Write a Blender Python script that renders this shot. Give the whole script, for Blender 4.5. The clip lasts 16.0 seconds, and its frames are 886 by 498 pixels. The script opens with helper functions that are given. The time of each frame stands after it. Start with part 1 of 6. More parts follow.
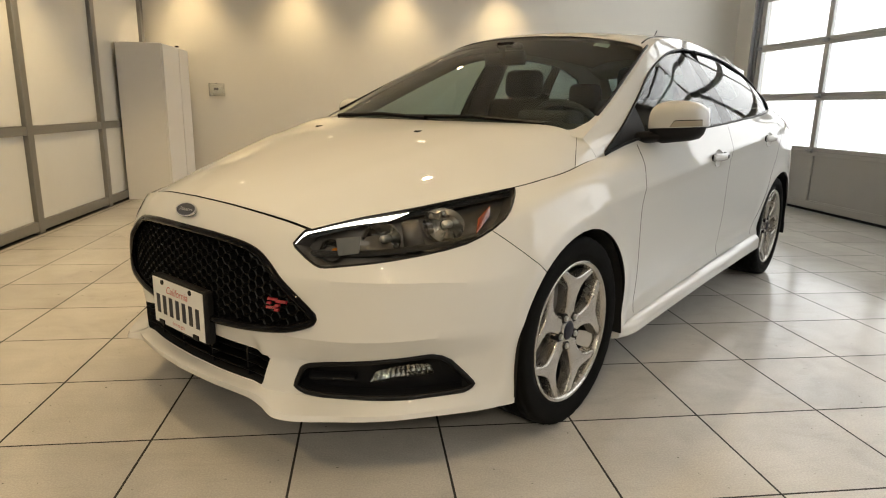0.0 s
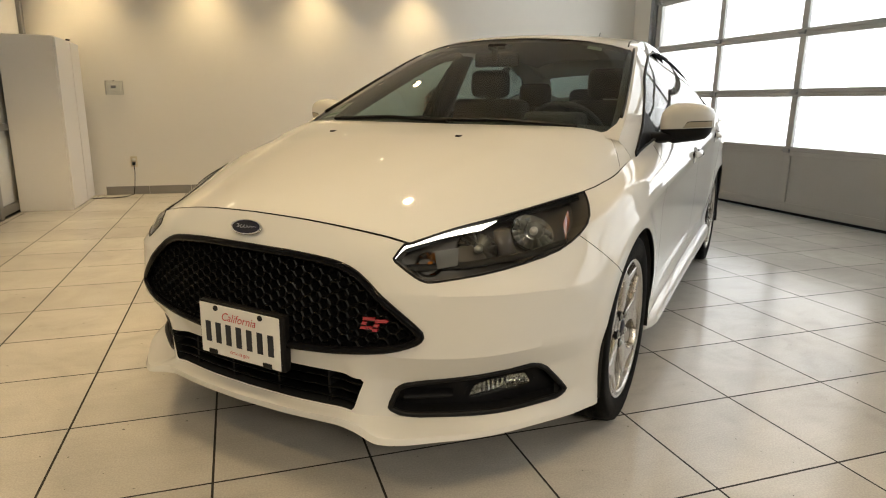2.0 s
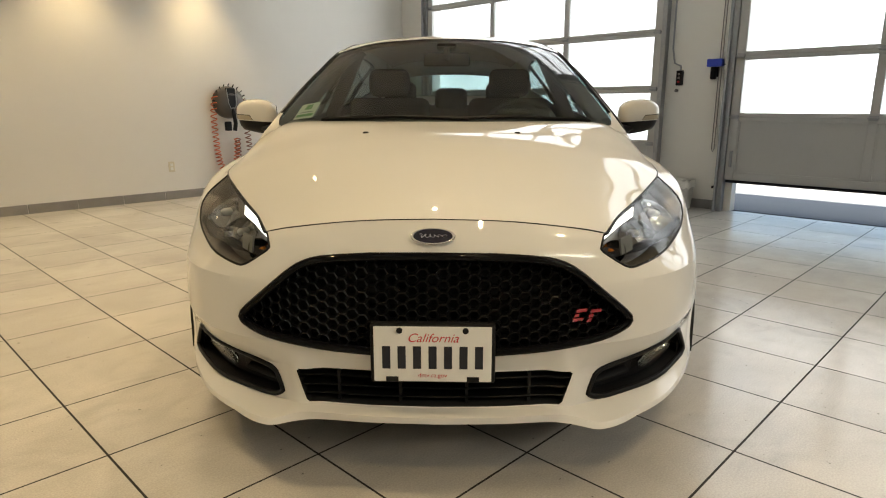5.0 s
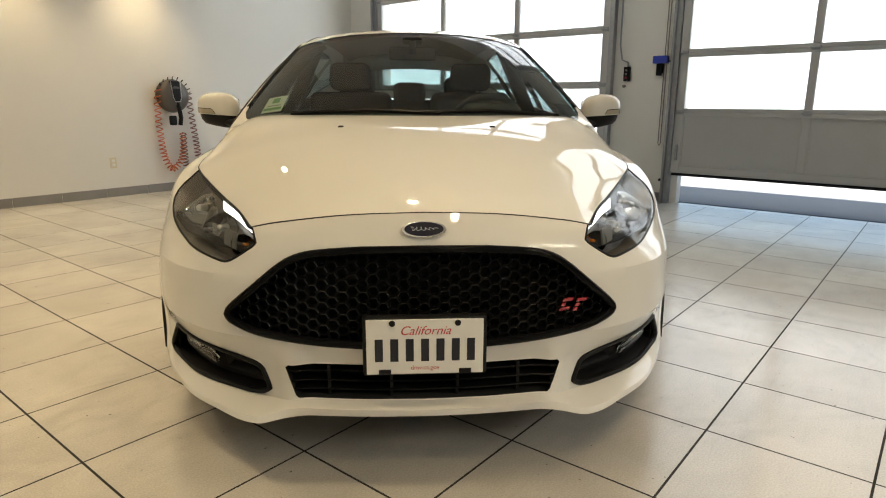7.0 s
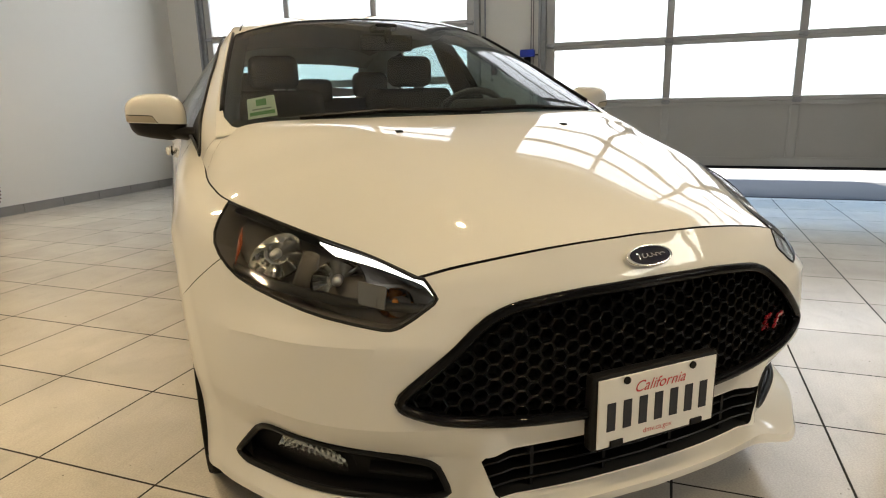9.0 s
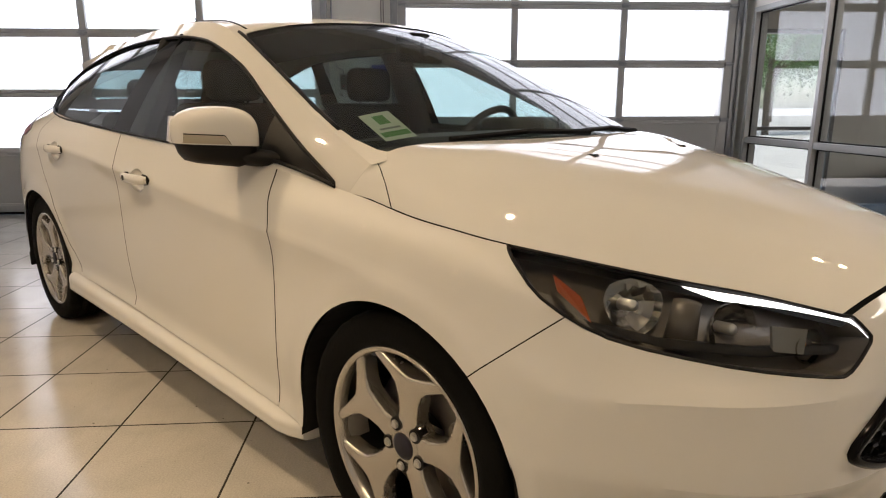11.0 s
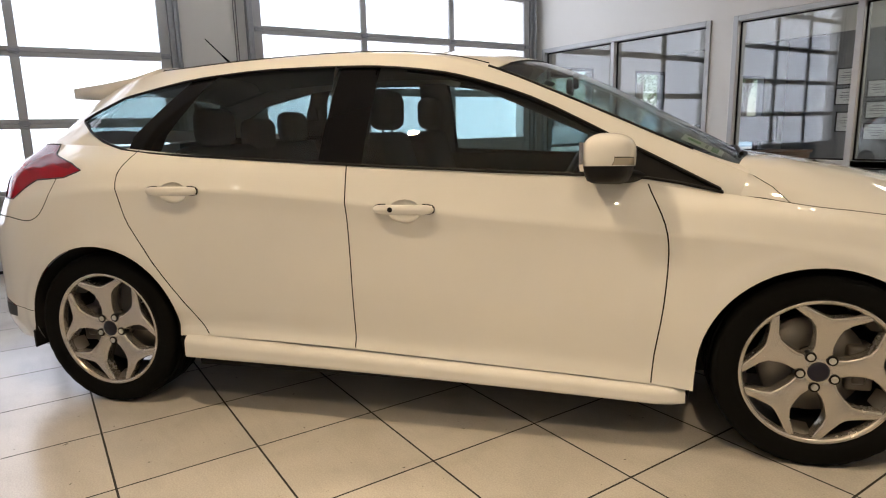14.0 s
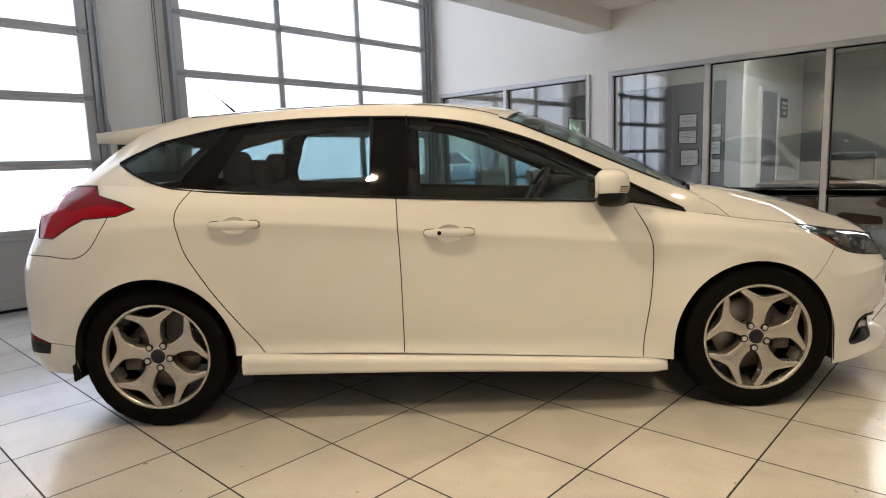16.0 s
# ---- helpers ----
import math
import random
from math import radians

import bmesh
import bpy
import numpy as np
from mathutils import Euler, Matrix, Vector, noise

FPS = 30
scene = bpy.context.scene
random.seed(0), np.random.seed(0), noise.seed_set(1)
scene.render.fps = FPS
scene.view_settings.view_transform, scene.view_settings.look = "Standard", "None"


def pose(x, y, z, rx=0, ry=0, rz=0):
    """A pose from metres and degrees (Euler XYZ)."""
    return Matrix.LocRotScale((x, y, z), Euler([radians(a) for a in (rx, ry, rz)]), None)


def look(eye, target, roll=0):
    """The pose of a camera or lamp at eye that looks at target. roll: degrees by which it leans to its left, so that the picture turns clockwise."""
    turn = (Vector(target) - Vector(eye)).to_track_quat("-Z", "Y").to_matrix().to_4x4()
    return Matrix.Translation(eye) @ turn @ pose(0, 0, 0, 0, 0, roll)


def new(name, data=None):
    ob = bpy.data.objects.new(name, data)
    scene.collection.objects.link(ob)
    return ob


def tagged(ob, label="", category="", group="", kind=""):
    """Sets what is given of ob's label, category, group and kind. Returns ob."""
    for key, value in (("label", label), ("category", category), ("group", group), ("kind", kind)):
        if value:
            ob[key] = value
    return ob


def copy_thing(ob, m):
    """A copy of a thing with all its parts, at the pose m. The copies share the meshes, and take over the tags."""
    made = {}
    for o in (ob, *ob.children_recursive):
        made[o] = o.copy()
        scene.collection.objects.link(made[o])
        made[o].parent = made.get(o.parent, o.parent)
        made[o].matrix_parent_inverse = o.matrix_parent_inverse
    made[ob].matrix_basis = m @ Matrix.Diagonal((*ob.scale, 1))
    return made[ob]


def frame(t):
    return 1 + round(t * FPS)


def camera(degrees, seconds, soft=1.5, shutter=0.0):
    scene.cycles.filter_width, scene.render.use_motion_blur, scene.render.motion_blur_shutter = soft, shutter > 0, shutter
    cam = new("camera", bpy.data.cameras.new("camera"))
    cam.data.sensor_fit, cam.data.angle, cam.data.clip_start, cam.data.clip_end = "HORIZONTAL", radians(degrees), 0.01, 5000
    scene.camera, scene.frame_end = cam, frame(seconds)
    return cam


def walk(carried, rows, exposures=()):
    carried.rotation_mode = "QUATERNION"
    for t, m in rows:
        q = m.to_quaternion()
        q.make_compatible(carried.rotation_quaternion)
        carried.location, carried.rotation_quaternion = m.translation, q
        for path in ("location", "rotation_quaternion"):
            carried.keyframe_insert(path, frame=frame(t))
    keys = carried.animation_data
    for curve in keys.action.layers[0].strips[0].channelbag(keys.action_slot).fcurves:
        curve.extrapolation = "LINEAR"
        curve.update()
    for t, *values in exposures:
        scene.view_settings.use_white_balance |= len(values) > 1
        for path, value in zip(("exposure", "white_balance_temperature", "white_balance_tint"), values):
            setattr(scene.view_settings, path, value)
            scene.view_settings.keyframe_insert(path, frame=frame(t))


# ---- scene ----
cam = camera(71.3, 16.0, 1.1)
PATH = [
    (0, (-0.085, -2.501, 1.033), (0.162, -0.568, 0.586), 1.1),
    (0.5, (-0.086, -2.495, 1.031), (0.201, -0.569, 0.576), 1.2),
    (1, (-0.176, -2.503, 1.048), (0.186, -0.592, 0.586), 1.1),
    (1.5, (-0.38, -2.418, 1.046), (0.098, -0.531, 0.586), 1.1),
    (2, (-0.644, -2.329, 1.052), (-0.022, -0.483, 0.598), 0.8),
    (2.5, (-0.929, -2.282, 1.063), (-0.116, -0.509, 0.62), 0.6),
    (3, (-1.158, -2.161, 1.049), (-0.18, -0.473, 0.608), 0.2),
    (3.5, (-1.354, -2.018, 1.057), (-0.223, -0.429, 0.616), -0.2),
    (5.8, (-1.77, -1.601, 1.032), (-0.328, -0.292, 0.579), 0.2),
    (6, (-1.773, -1.601, 1.033), (-0.325, -0.299, 0.579), 0.2),
    (6.5, (-1.784, -1.602, 1.034), (-0.313, -0.326, 0.576), 0.3),
    (7, (-1.801, -1.588, 1.036), (-0.292, -0.36, 0.572), 0.2),
    (7.5, (-1.841, -1.447, 1.024), (-0.269, -0.298, 0.565), 0.1),
    (8, (-1.852, -1.186, 1.028), (-0.194, -0.166, 0.567), -0.3),
    (8.5, (-1.926, -0.89, 1.046), (-0.183, -0.029, 0.575), -0.9),
    (9, (-1.911, -0.593, 1.039), (-0.088, 0.077, 0.562), -1.4),
    (9.2, (-1.887, -0.478, 1.038), (-0.033, 0.1, 0.562), -1.2),
    (11.3, (-1.855, 0.819, 1.07), (0.083, 0.592, 0.631), 0.0),
    (11.5, (-1.838, 0.947, 1.067), (0.092, 0.652, 0.631), 0.1),
    (12, (-1.765, 1.285, 1.082), (0.133, 0.83, 0.648), 0.2),
    (12.5, (-1.775, 1.642, 1.09), (0.082, 1.03, 0.673), -0.0),
    (13, (-1.696, 1.974, 1.086), (0.104, 1.2, 0.683), -0.4),
    (13.5, (-1.578, 2.311, 1.087), (0.151, 1.386, 0.694), -0.8),
    (14, (-1.472, 2.632, 1.099), (0.165, 1.548, 0.718), -1.4),
    (14.5, (-1.33, 2.849, 1.093), (0.199, 1.611, 0.735), -1.9),
    (15, (-1.243, 3.096, 1.106), (0.17, 1.722, 0.77), -1.9),
    (15.5, (-1.262, 3.305, 1.117), (0.108, 1.88, 0.813), -2.0),
    (16, (-1.382, 3.506, 1.125), (-0.036, 2.053, 0.848), -2.0),
]
LIGHTNESS = [(0, .64, 6900, 9), (3.5, .66, 6800, 8), (7, .68, 6500, 7), (9, .70, 6450, 9), (11.5, .46, 6250, 18), (12.5, .52, 6200, 18), (14, .69, 6050, 16), (16, .74, 5900, 14)]
walk(cam, [(t, look(e, g, r)) for t, e, g, r in PATH], LIGHTNESS)

# ---- world, sun, large lights, exposure ----
world = bpy.data.worlds.new("world")
scene.world = world
world.use_nodes = True
wn = world.node_tree.nodes
sky = wn.new("ShaderNodeTexSky")
sky.sky_type, sky.sun_disc = "NISHITA", False
sky.sun_elevation, sky.sun_rotation = radians(70), radians(250)
world.node_tree.links.new(sky.outputs[0], wn["Background"].inputs[0])
wn["Background"].inputs[1].default_value = 0.15

sun = new("sun", bpy.data.lights.new("sun", "SUN"))
sun.data.energy, sun.data.angle, sun.data.color = 5.0, radians(0.5), (1.0, 0.95, 0.87)
sun.matrix_world = look((-9.6, -2.7, 27), (0, 0, 0))


def area_lamp(name, place, target, sx, sy, watts, colour, shape="RECTANGLE"):
    data = bpy.data.lights.new(name, "AREA")
    data.shape, data.size, data.size_y, data.energy, data.color = shape, sx, sy, watts, colour
    ob = new(name, data)
    ob.matrix_world = look(place, target)
    return ob


WARM = (1.0, 0.745, 0.415)
# the two glazed overhead doors, through which the daylight comes
DOOR_A = (1.43, 4.92)
DOOR_B = (-2.86, 0.66)
RAISE = 0.293

# recessed ceiling lamps: a row that washes the back wall, and others over the floor
WASH = [(x, 5.20) for x in (-2.1, -0.87, 0.36, 1.60)]
# two unseen lamps added to brighten the wall over the office front
SOUTH_FILL = [(-1.6, -2.2), (0.2, -2.2)]
DOWN_LAMPS = [(x, y) for y in (-1.9, 0.3, 2.5) for x in (-1.7, 0.2)]
for n, (x, y) in enumerate(WASH + DOWN_LAMPS + SOUTH_FILL):
    data = bpy.data.lights.new("downlight", "SPOT")
    data.energy, data.color, data.spot_size, data.spot_blend, data.shadow_soft_size = (44 if n < len(WASH) else {-1.9: 22, 0.3: 36, 2.5: 76, -2.2: 12}[y]), WARM, radians(96 if n < len(WASH) else 112), (1.0 if n < len(WASH) else 0.5), (0.06 if n < len(WASH) else 0.035)
    new("downlight", data).matrix_world = look((x, y, 2.69), (x, y, 0))

# ---- materials ----
def mat(name, base, rough=0.5, metal=0.0, coat=0.0, noise_scale=0.0, noise_amt=0.0, bump=0.0, bump_scale=60.0, emit=None, power=0.0, fine=0.0, spec=0.5, per_object=0.0):
    m = bpy.data.materials.new(name)
    m.use_nodes = True
    nt = m.node_tree
    b = nt.nodes["Principled BSDF"]
    b.inputs["Base Color"].default_value = (*base, 1)
    b.inputs["Roughness"].default_value = rough
    b.inputs["Metallic"].default_value = metal
    b.inputs["Coat Weight"].default_value = coat
    b.inputs["Coat Roughness"].default_value = 0.02
    b.inputs["Coat IOR"].default_value = 1.55
    b.inputs["Specular IOR Level"].default_value = spec
    if emit:
        b.inputs["Emission Color"].default_value = (*emit, 1)
        b.inputs["Emission Strength"].default_value = power
    if noise_amt or bump or fine or per_object:
        tc = nt.nodes.new("ShaderNodeTexCoord")
    if noise_amt or per_object:
        n1 = nt.nodes.new("ShaderNodeTexNoise")
        n1.inputs["Scale"].default_value, n1.inputs["Detail"].default_value = noise_scale or 2.0, 6
        n2 = nt.nodes.new("ShaderNodeTexNoise")
        n2.inputs["Scale"].default_value, n2.inputs["Detail"].default_value = (noise_scale or 2.0) * 9, 4
        add = nt.nodes.new("ShaderNodeMath"); add.operation = "MULTIPLY_ADD"
        add.inputs[1].default_value = 0.4
        nt.links.new(tc.outputs["Object"], n1.inputs["Vector"])
        nt.links.new(tc.outputs["Object"], n2.inputs["Vector"])
        nt.links.new(n2.outputs["Fac"], add.inputs[0])
        nt.links.new(n1.outputs["Fac"], add.inputs[2])
        val = add.outputs[0]
        if per_object:
            oi = nt.nodes.new("ShaderNodeObjectInfo")
            a2 = nt.nodes.new("ShaderNodeMath"); a2.operation = "MULTIPLY_ADD"
            a2.inputs[1].default_value = per_object
            nt.links.new(oi.outputs["Random"], a2.inputs[0]); nt.links.new(val, a2.inputs[2])
            val = a2.outputs[0]
        mr = nt.nodes.new("ShaderNodeMapRange")
        mr.inputs["From Min"].default_value, mr.inputs["From Max"].default_value = 0.35, 1.05
        mr.inputs["To Min"].default_value, mr.inputs["To Max"].default_value = 1 - noise_amt, 1 + noise_amt
        nt.links.new(val, mr.inputs["Value"])
        mx = nt.nodes.new("ShaderNodeVectorMath"); mx.operation = "SCALE"
        mx.inputs[0].default_value = base
        nt.links.new(mr.outputs[0], mx.inputs["Scale"])
        nt.links.new(mx.outputs[0], b.inputs["Base Color"])
        mr2 = nt.nodes.new("ShaderNodeMapRange")
        mr2.inputs["From Min"].default_value, mr2.inputs["From Max"].default_value = 0.3, 1.0
        mr2.inputs["To Min"].default_value, mr2.inputs["To Max"].default_value = max(0.02, rough * 0.8), min(1, rough * 1.2)
        nt.links.new(add.outputs[0], mr2.inputs["Value"])
        nt.links.new(mr2.outputs[0], b.inputs["Roughness"])
    if bump:
        n3 = nt.nodes.new("ShaderNodeTexNoise")
        n3.inputs["Scale"].default_value, n3.inputs["Detail"].default_value = bump_scale, 5
        bp = nt.nodes.new("ShaderNodeBump")
        bp.inputs["Strength"].default_value, bp.inputs["Distance"].default_value = bump, 0.004
        nt.links.new(tc.outputs["Object"], n3.inputs["Vector"])
        nt.links.new(n3.outputs["Fac"], bp.inputs["Height"])
        nt.links.new(bp.outputs[0], b.inputs["Normal"])
    return m


def glass(name, tint, gloss_rough=0.01, ior=1.45, haze=0.0):
    """Thin pane: tinted see-through with a Fresnel gloss; haze mixes in a white frosting."""
    m = bpy.data.materials.new(name)
    m.use_nodes = True
    nt = m.node_tree
    nt.nodes.remove(nt.nodes["Principled BSDF"])
    out = nt.nodes["Material Output"]
    tr = nt.nodes.new("ShaderNodeBsdfTransparent"); tr.inputs[0].default_value = (*tint, 1)
    gl = nt.nodes.new("ShaderNodeBsdfGlossy"); gl.inputs["Roughness"].default_value = gloss_rough
    lw = nt.nodes.new("ShaderNodeLayerWeight"); lw.inputs[0].default_value = 0.5
    p5 = nt.nodes.new("ShaderNodeMath"); p5.operation = "POWER"; p5.inputs[1].default_value = 5.0
    fr = nt.nodes.new("ShaderNodeMath"); fr.operation = "MULTIPLY_ADD"
    f0 = ((ior - 1) / (ior + 1)) ** 2
    fr.inputs[1].default_value, fr.inputs[2].default_value = 1 - f0, f0
    nt.links.new(lw.outputs["Facing"], p5.inputs[0]); nt.links.new(p5.outputs[0], fr.inputs[0])
    mix = nt.nodes.new("ShaderNodeMixShader")
    body = tr
    if haze:
        df = nt.nodes.new("ShaderNodeBsdfTranslucent"); df.inputs[0].default_value = (0.85, 0.87, 0.88, 1)
        d2 = nt.nodes.new("ShaderNodeBsdfDiffuse"); d2.inputs[0].default_value = (0.8, 0.8, 0.78, 1)
        m2 = nt.nodes.new("ShaderNodeMixShader"); m2.inputs[0].default_value = 0.5
        nt.links.new(df.outputs[0], m2.inputs[1]); nt.links.new(d2.outputs[0], m2.inputs[2])
        m3 = nt.nodes.new("ShaderNodeMixShader"); m3.inputs[0].default_value = haze
        nt.links.new(tr.outputs[0], m3.inputs[1]); nt.links.new(m2.outputs[0], m3.inputs[2])
        body = m3
    nt.links.new(fr.outputs[0], mix.inputs[0]); nt.links.new(body.outputs[0], mix.inputs[1]); nt.links.new(gl.outputs[0], mix.inputs[2])
    nt.links.new(mix.outputs[0], out.inputs[0])
    return m


M_PAINT = mat("white_car_paint", (0.70, 0.695, 0.675), 0.65, coat=1.0, noise_scale=3, noise_amt=0.012, spec=0.15)
M_BLACK = mat("black_plastic", (0.009, 0.009, 0.010), 0.46, spec=0.16, bump=0.15, bump_scale=400)
M_GLOSSBLACK = mat("gloss_black", (0.004, 0.004, 0.005), 0.045, spec=0.12)
M_GRILLE = mat("grille_black", (0.004, 0.004, 0.004), 0.36, spec=0.14)
M_LAMPDARK = mat("lamp_housing_grey", (0.095, 0.086, 0.077), 0.34, metal=0.2, noise_scale=9, noise_amt=0.08)
M_FACET = mat("faceted_reflector", (0.37, 0.365, 0.35), 0.14, metal=1.0, noise_scale=30, noise_amt=0.10, bump=0.25, bump_scale=55)
M_FOGCHROME = mat("fog_lamp_chrome", (0.72, 0.72, 0.70), 0.08, metal=1.0, noise_scale=30, noise_amt=0.06)
M_PLATEGREY = mat("lamp_plate_grey", (0.17, 0.175, 0.18), 0.3, noise_scale=20, noise_amt=0.08)
M_AMBERBULB = mat("amber_bulb", (0.50, 0.17, 0.03), 0.15, coat=0.5)
M_DARK = mat("dark_void", (0.004, 0.004, 0.004), 0.9)
M_TYRE = mat("tyre_rubber", (0.005, 0.005, 0.005), 0.65, noise_scale=8, noise_amt=0.2, bump=0.2, bump_scale=220, spec=0.06)
M_RIM = mat("silver_alloy", (0.50, 0.475, 0.44), 0.24, metal=0.85, coat=0.4, noise_scale=6, noise_amt=0.04)
M_CHROME = mat("chrome", (0.85, 0.85, 0.86), 0.06, metal=1.0)
M_DULLMETAL = mat("brake_steel", (0.22, 0.21, 0.20), 0.42, metal=0.9, noise_scale=20, noise_amt=0.15)
M_DISC = mat("brake_disc_steel", (0.24, 0.225, 0.205), 0.50, metal=0.8, noise_scale=20, noise_amt=0.15)
M_SATIN = mat("satin_metal", (0.55, 0.55, 0.54), 0.30, metal=0.9)
M_SCREEN = glass("windscreen_glass", (0.60, 0.70, 0.68), ior=1.6)
M_CARGLASS = glass("tinted_car_glass", (0.45, 0.56, 0.56), ior=1.65)
M_PRIVACY = glass("rear_car_glass", (0.37, 0.46, 0.465), ior=1.65)
M_CLEAR = glass("clear_lamp_cover", (0.93, 0.94, 0.94), ior=1.3)
M_PANE = glass("window_pane", (0.94, 0.96, 0.95), ior=1.85)
M_DOORPANE = glass("overhead_door_pane", (0.97, 0.98, 1.0), haze=0.12, ior=1.35)
M_FROST = mat("frosted_white_glass", (0.66, 0.66, 0.63), 0.10, noise_scale=1.5, noise_amt=0.03, spec=0.45)
M_SEAT = mat("seat_cloth", (0.022, 0.022, 0.024), 0.85, bump=0.3, bump_scale=500)
M_TRIM = mat("interior_trim", (0.03, 0.03, 0.032), 0.6, bump=0.2, bump_scale=300)
M_HEADLINER = mat("headliner_cloth", (0.30, 0.29, 0.27), 0.9, bump=0.2, bump_scale=400)
M_RED = mat("red_lamp_lens", (0.27, 0.002, 0.008), 0.12, spec=0.14)
M_REDDARK = mat("dark_red_lens", (0.15, 0.002, 0.006), 0.12, spec=0.14)
M_REDPALE = mat("pale_lamp_lens", (0.55, 0.36, 0.42), 0.10, coat=0.3)
M_INDICATOR = mat("clear_indicator", (0.42, 0.38, 0.31), 0.12, coat=0.5)
M_CAP = mat("dark_wheel_cap", (0.012, 0.012, 0.024), 0.42, coat=0.0, spec=0.3)
M_AMBER = mat("amber_reflector", (0.24, 0.042, 0.006), 0.15, coat=0.5)
M_LED = mat("white_light_guide", (0.9, 0.9, 0.9), 0.2, emit=(1.0, 0.97, 0.9), power=2.6)
M_BLUE = mat("blue_enamel", (0.004, 0.006, 0.024), 0.2, coat=0.3)
M_BADGERED = mat("red_badge", (0.38, 0.03, 0.045), 0.25, coat=0.6)
M_PLATE = mat("number_plate_white", (0.74, 0.74, 0.72), 0.35, noise_scale=30, noise_amt=0.03)
M_PLATEBLUE = mat("plate_dark_blue", (0.010, 0.012, 0.022), 0.5)
M_PLATERED = mat("plate_red", (0.5, 0.03, 0.04), 0.5)
M_STICKER = mat("paper_sticker", (0.56, 0.58, 0.53), 0.6, noise_scale=60, noise_amt=0.05)
M_STICKGREEN = mat("green_print", (0.07, 0.22, 0.06), 0.6, noise_scale=60, noise_amt=0.1)

M_WALL = mat("painted_plaster", (0.70, 0.68, 0.63), 0.62, noise_scale=0.9, noise_amt=0.025, bump=0.12, bump_scale=140)
M_CEIL = mat("ceiling_tile", (0.74, 0.73, 0.70), 0.85, noise_scale=3, noise_amt=0.03, bump=0.3, bump_scale=160)
def tile_material():
    """Pale ceramic: flecks, cloudy tone, dried smears, dull scuffs and sparse grit, laid over the whole floor."""
    m = bpy.data.materials.new("ceramic_tile")
    m.use_nodes = True
    nt = m.node_tree
    bsdf = nt.nodes["Principled BSDF"]
    geo = nt.nodes.new("ShaderNodeNewGeometry")
    info = nt.nodes.new("ShaderNodeObjectInfo")

    def noise(scale, detail, warp=0.0, stretch=None):
        n = nt.nodes.new("ShaderNodeTexNoise")
        n.inputs["Scale"].default_value, n.inputs["Detail"].default_value, n.inputs["Distortion"].default_value = scale, detail, warp
        src = geo.outputs["Position"]
        if stretch:
            mp = nt.nodes.new("ShaderNodeMapping")
            mp.inputs["Rotation"].default_value, mp.inputs["Scale"].default_value = stretch
            nt.links.new(src, mp.inputs["Vector"])
            src = mp.outputs[0]
        nt.links.new(src, n.inputs["Vector"])
        return n.outputs["Fac"]

    def ramp(fac, lo, hi, a, b2):
        r = nt.nodes.new("ShaderNodeMapRange")
        for k, v in (("From Min", lo), ("From Max", hi), ("To Min", a), ("To Max", b2)):
            r.inputs[k].default_value = v
        nt.links.new(fac, r.inputs["Value"])
        return r.outputs[0]

    def mul(p, q):
        k = nt.nodes.new("ShaderNodeMath"); k.operation = "MULTIPLY"
        nt.links.new(p, k.inputs[0]); nt.links.new(q, k.inputs[1])
        return k.outputs[0]

    tone = mul(ramp(noise(180, 3), .32, .68, .89, 1.08), ramp(noise(2.2, 7, .8), .3, .7, .90, 1.08))
    tone = mul(tone, ramp(info.outputs["Random"], 0, 1, .945, 1.04))
    smear = mul(ramp(noise(3.2, 9, 2.5), .46, .74, 0, 1), ramp(noise(.9, 3), .42, .6, 0, 1))
    streak = ramp(noise(4, 6, 1.0, ((0, 0, .8), (1, 5, 1))), .52, .76, 0, .6)
    grit = ramp(noise(38, 3), .715, .75, 1, .35)
    tone = mul(tone, ramp(smear, 0, 1, 1.0, .88))
    tone = mul(tone, ramp(streak, 0, 1, 1.0, .90))
    tone = mul(tone, grit)
    sc = nt.nodes.new("ShaderNodeVectorMath"); sc.operation = "SCALE"
    sc.inputs[0].default_value = (0.545, 0.52, 0.480)
    nt.links.new(tone, sc.inputs["Scale"]); nt.links.new(sc.outputs[0], bsdf.inputs["Base Color"])
    rough = nt.nodes.new("ShaderNodeMath"); rough.operation = "MULTIPLY_ADD"
    rough.inputs[1].default_value = .06
    nt.links.new(smear, rough.inputs[0]); nt.links.new(ramp(noise(1.6, 6, .5), .3, .7, .12, .24), rough.inputs[2])
    nt.links.new(rough.outputs[0], bsdf.inputs["Roughness"])
    bp = nt.nodes.new("ShaderNodeBump")
    bp.inputs["Strength"].default_value, bp.inputs["Distance"].default_value = .012, .004
    nt.links.new(noise(14, 3), bp.inputs["Height"]); nt.links.new(bp.outputs[0], bsdf.inputs["Normal"])
    return m


M_TILE = tile_material()
M_GROUT = mat("dark_grout", (0.016, 0.014, 0.012), 0.9, noise_scale=20, noise_amt=0.2)
M_ALU = mat("anodised_aluminium", (0.42, 0.42, 0.41), 0.40, metal=0.3, noise_scale=5, noise_amt=0.04)
M_ALUWEST = mat("darker_aluminium", (0.24, 0.235, 0.22), 0.40, metal=0.6, noise_scale=5, noise_amt=0.05)
M_ALUDARK = mat("bronze_grey_frame", (0.20, 0.20, 0.20), 0.45, metal=0.4, noise_scale=5, noise_amt=0.05)
M_DOORMETAL = mat("painted_door_metal", (0.42, 0.42, 0.41), 0.42, metal=0.25, noise_scale=4, noise_amt=0.04)
M_STEEL = mat("galvanised_track", (0.33, 0.34, 0.35), 0.40, metal=0.8, noise_scale=25, noise_amt=0.15)
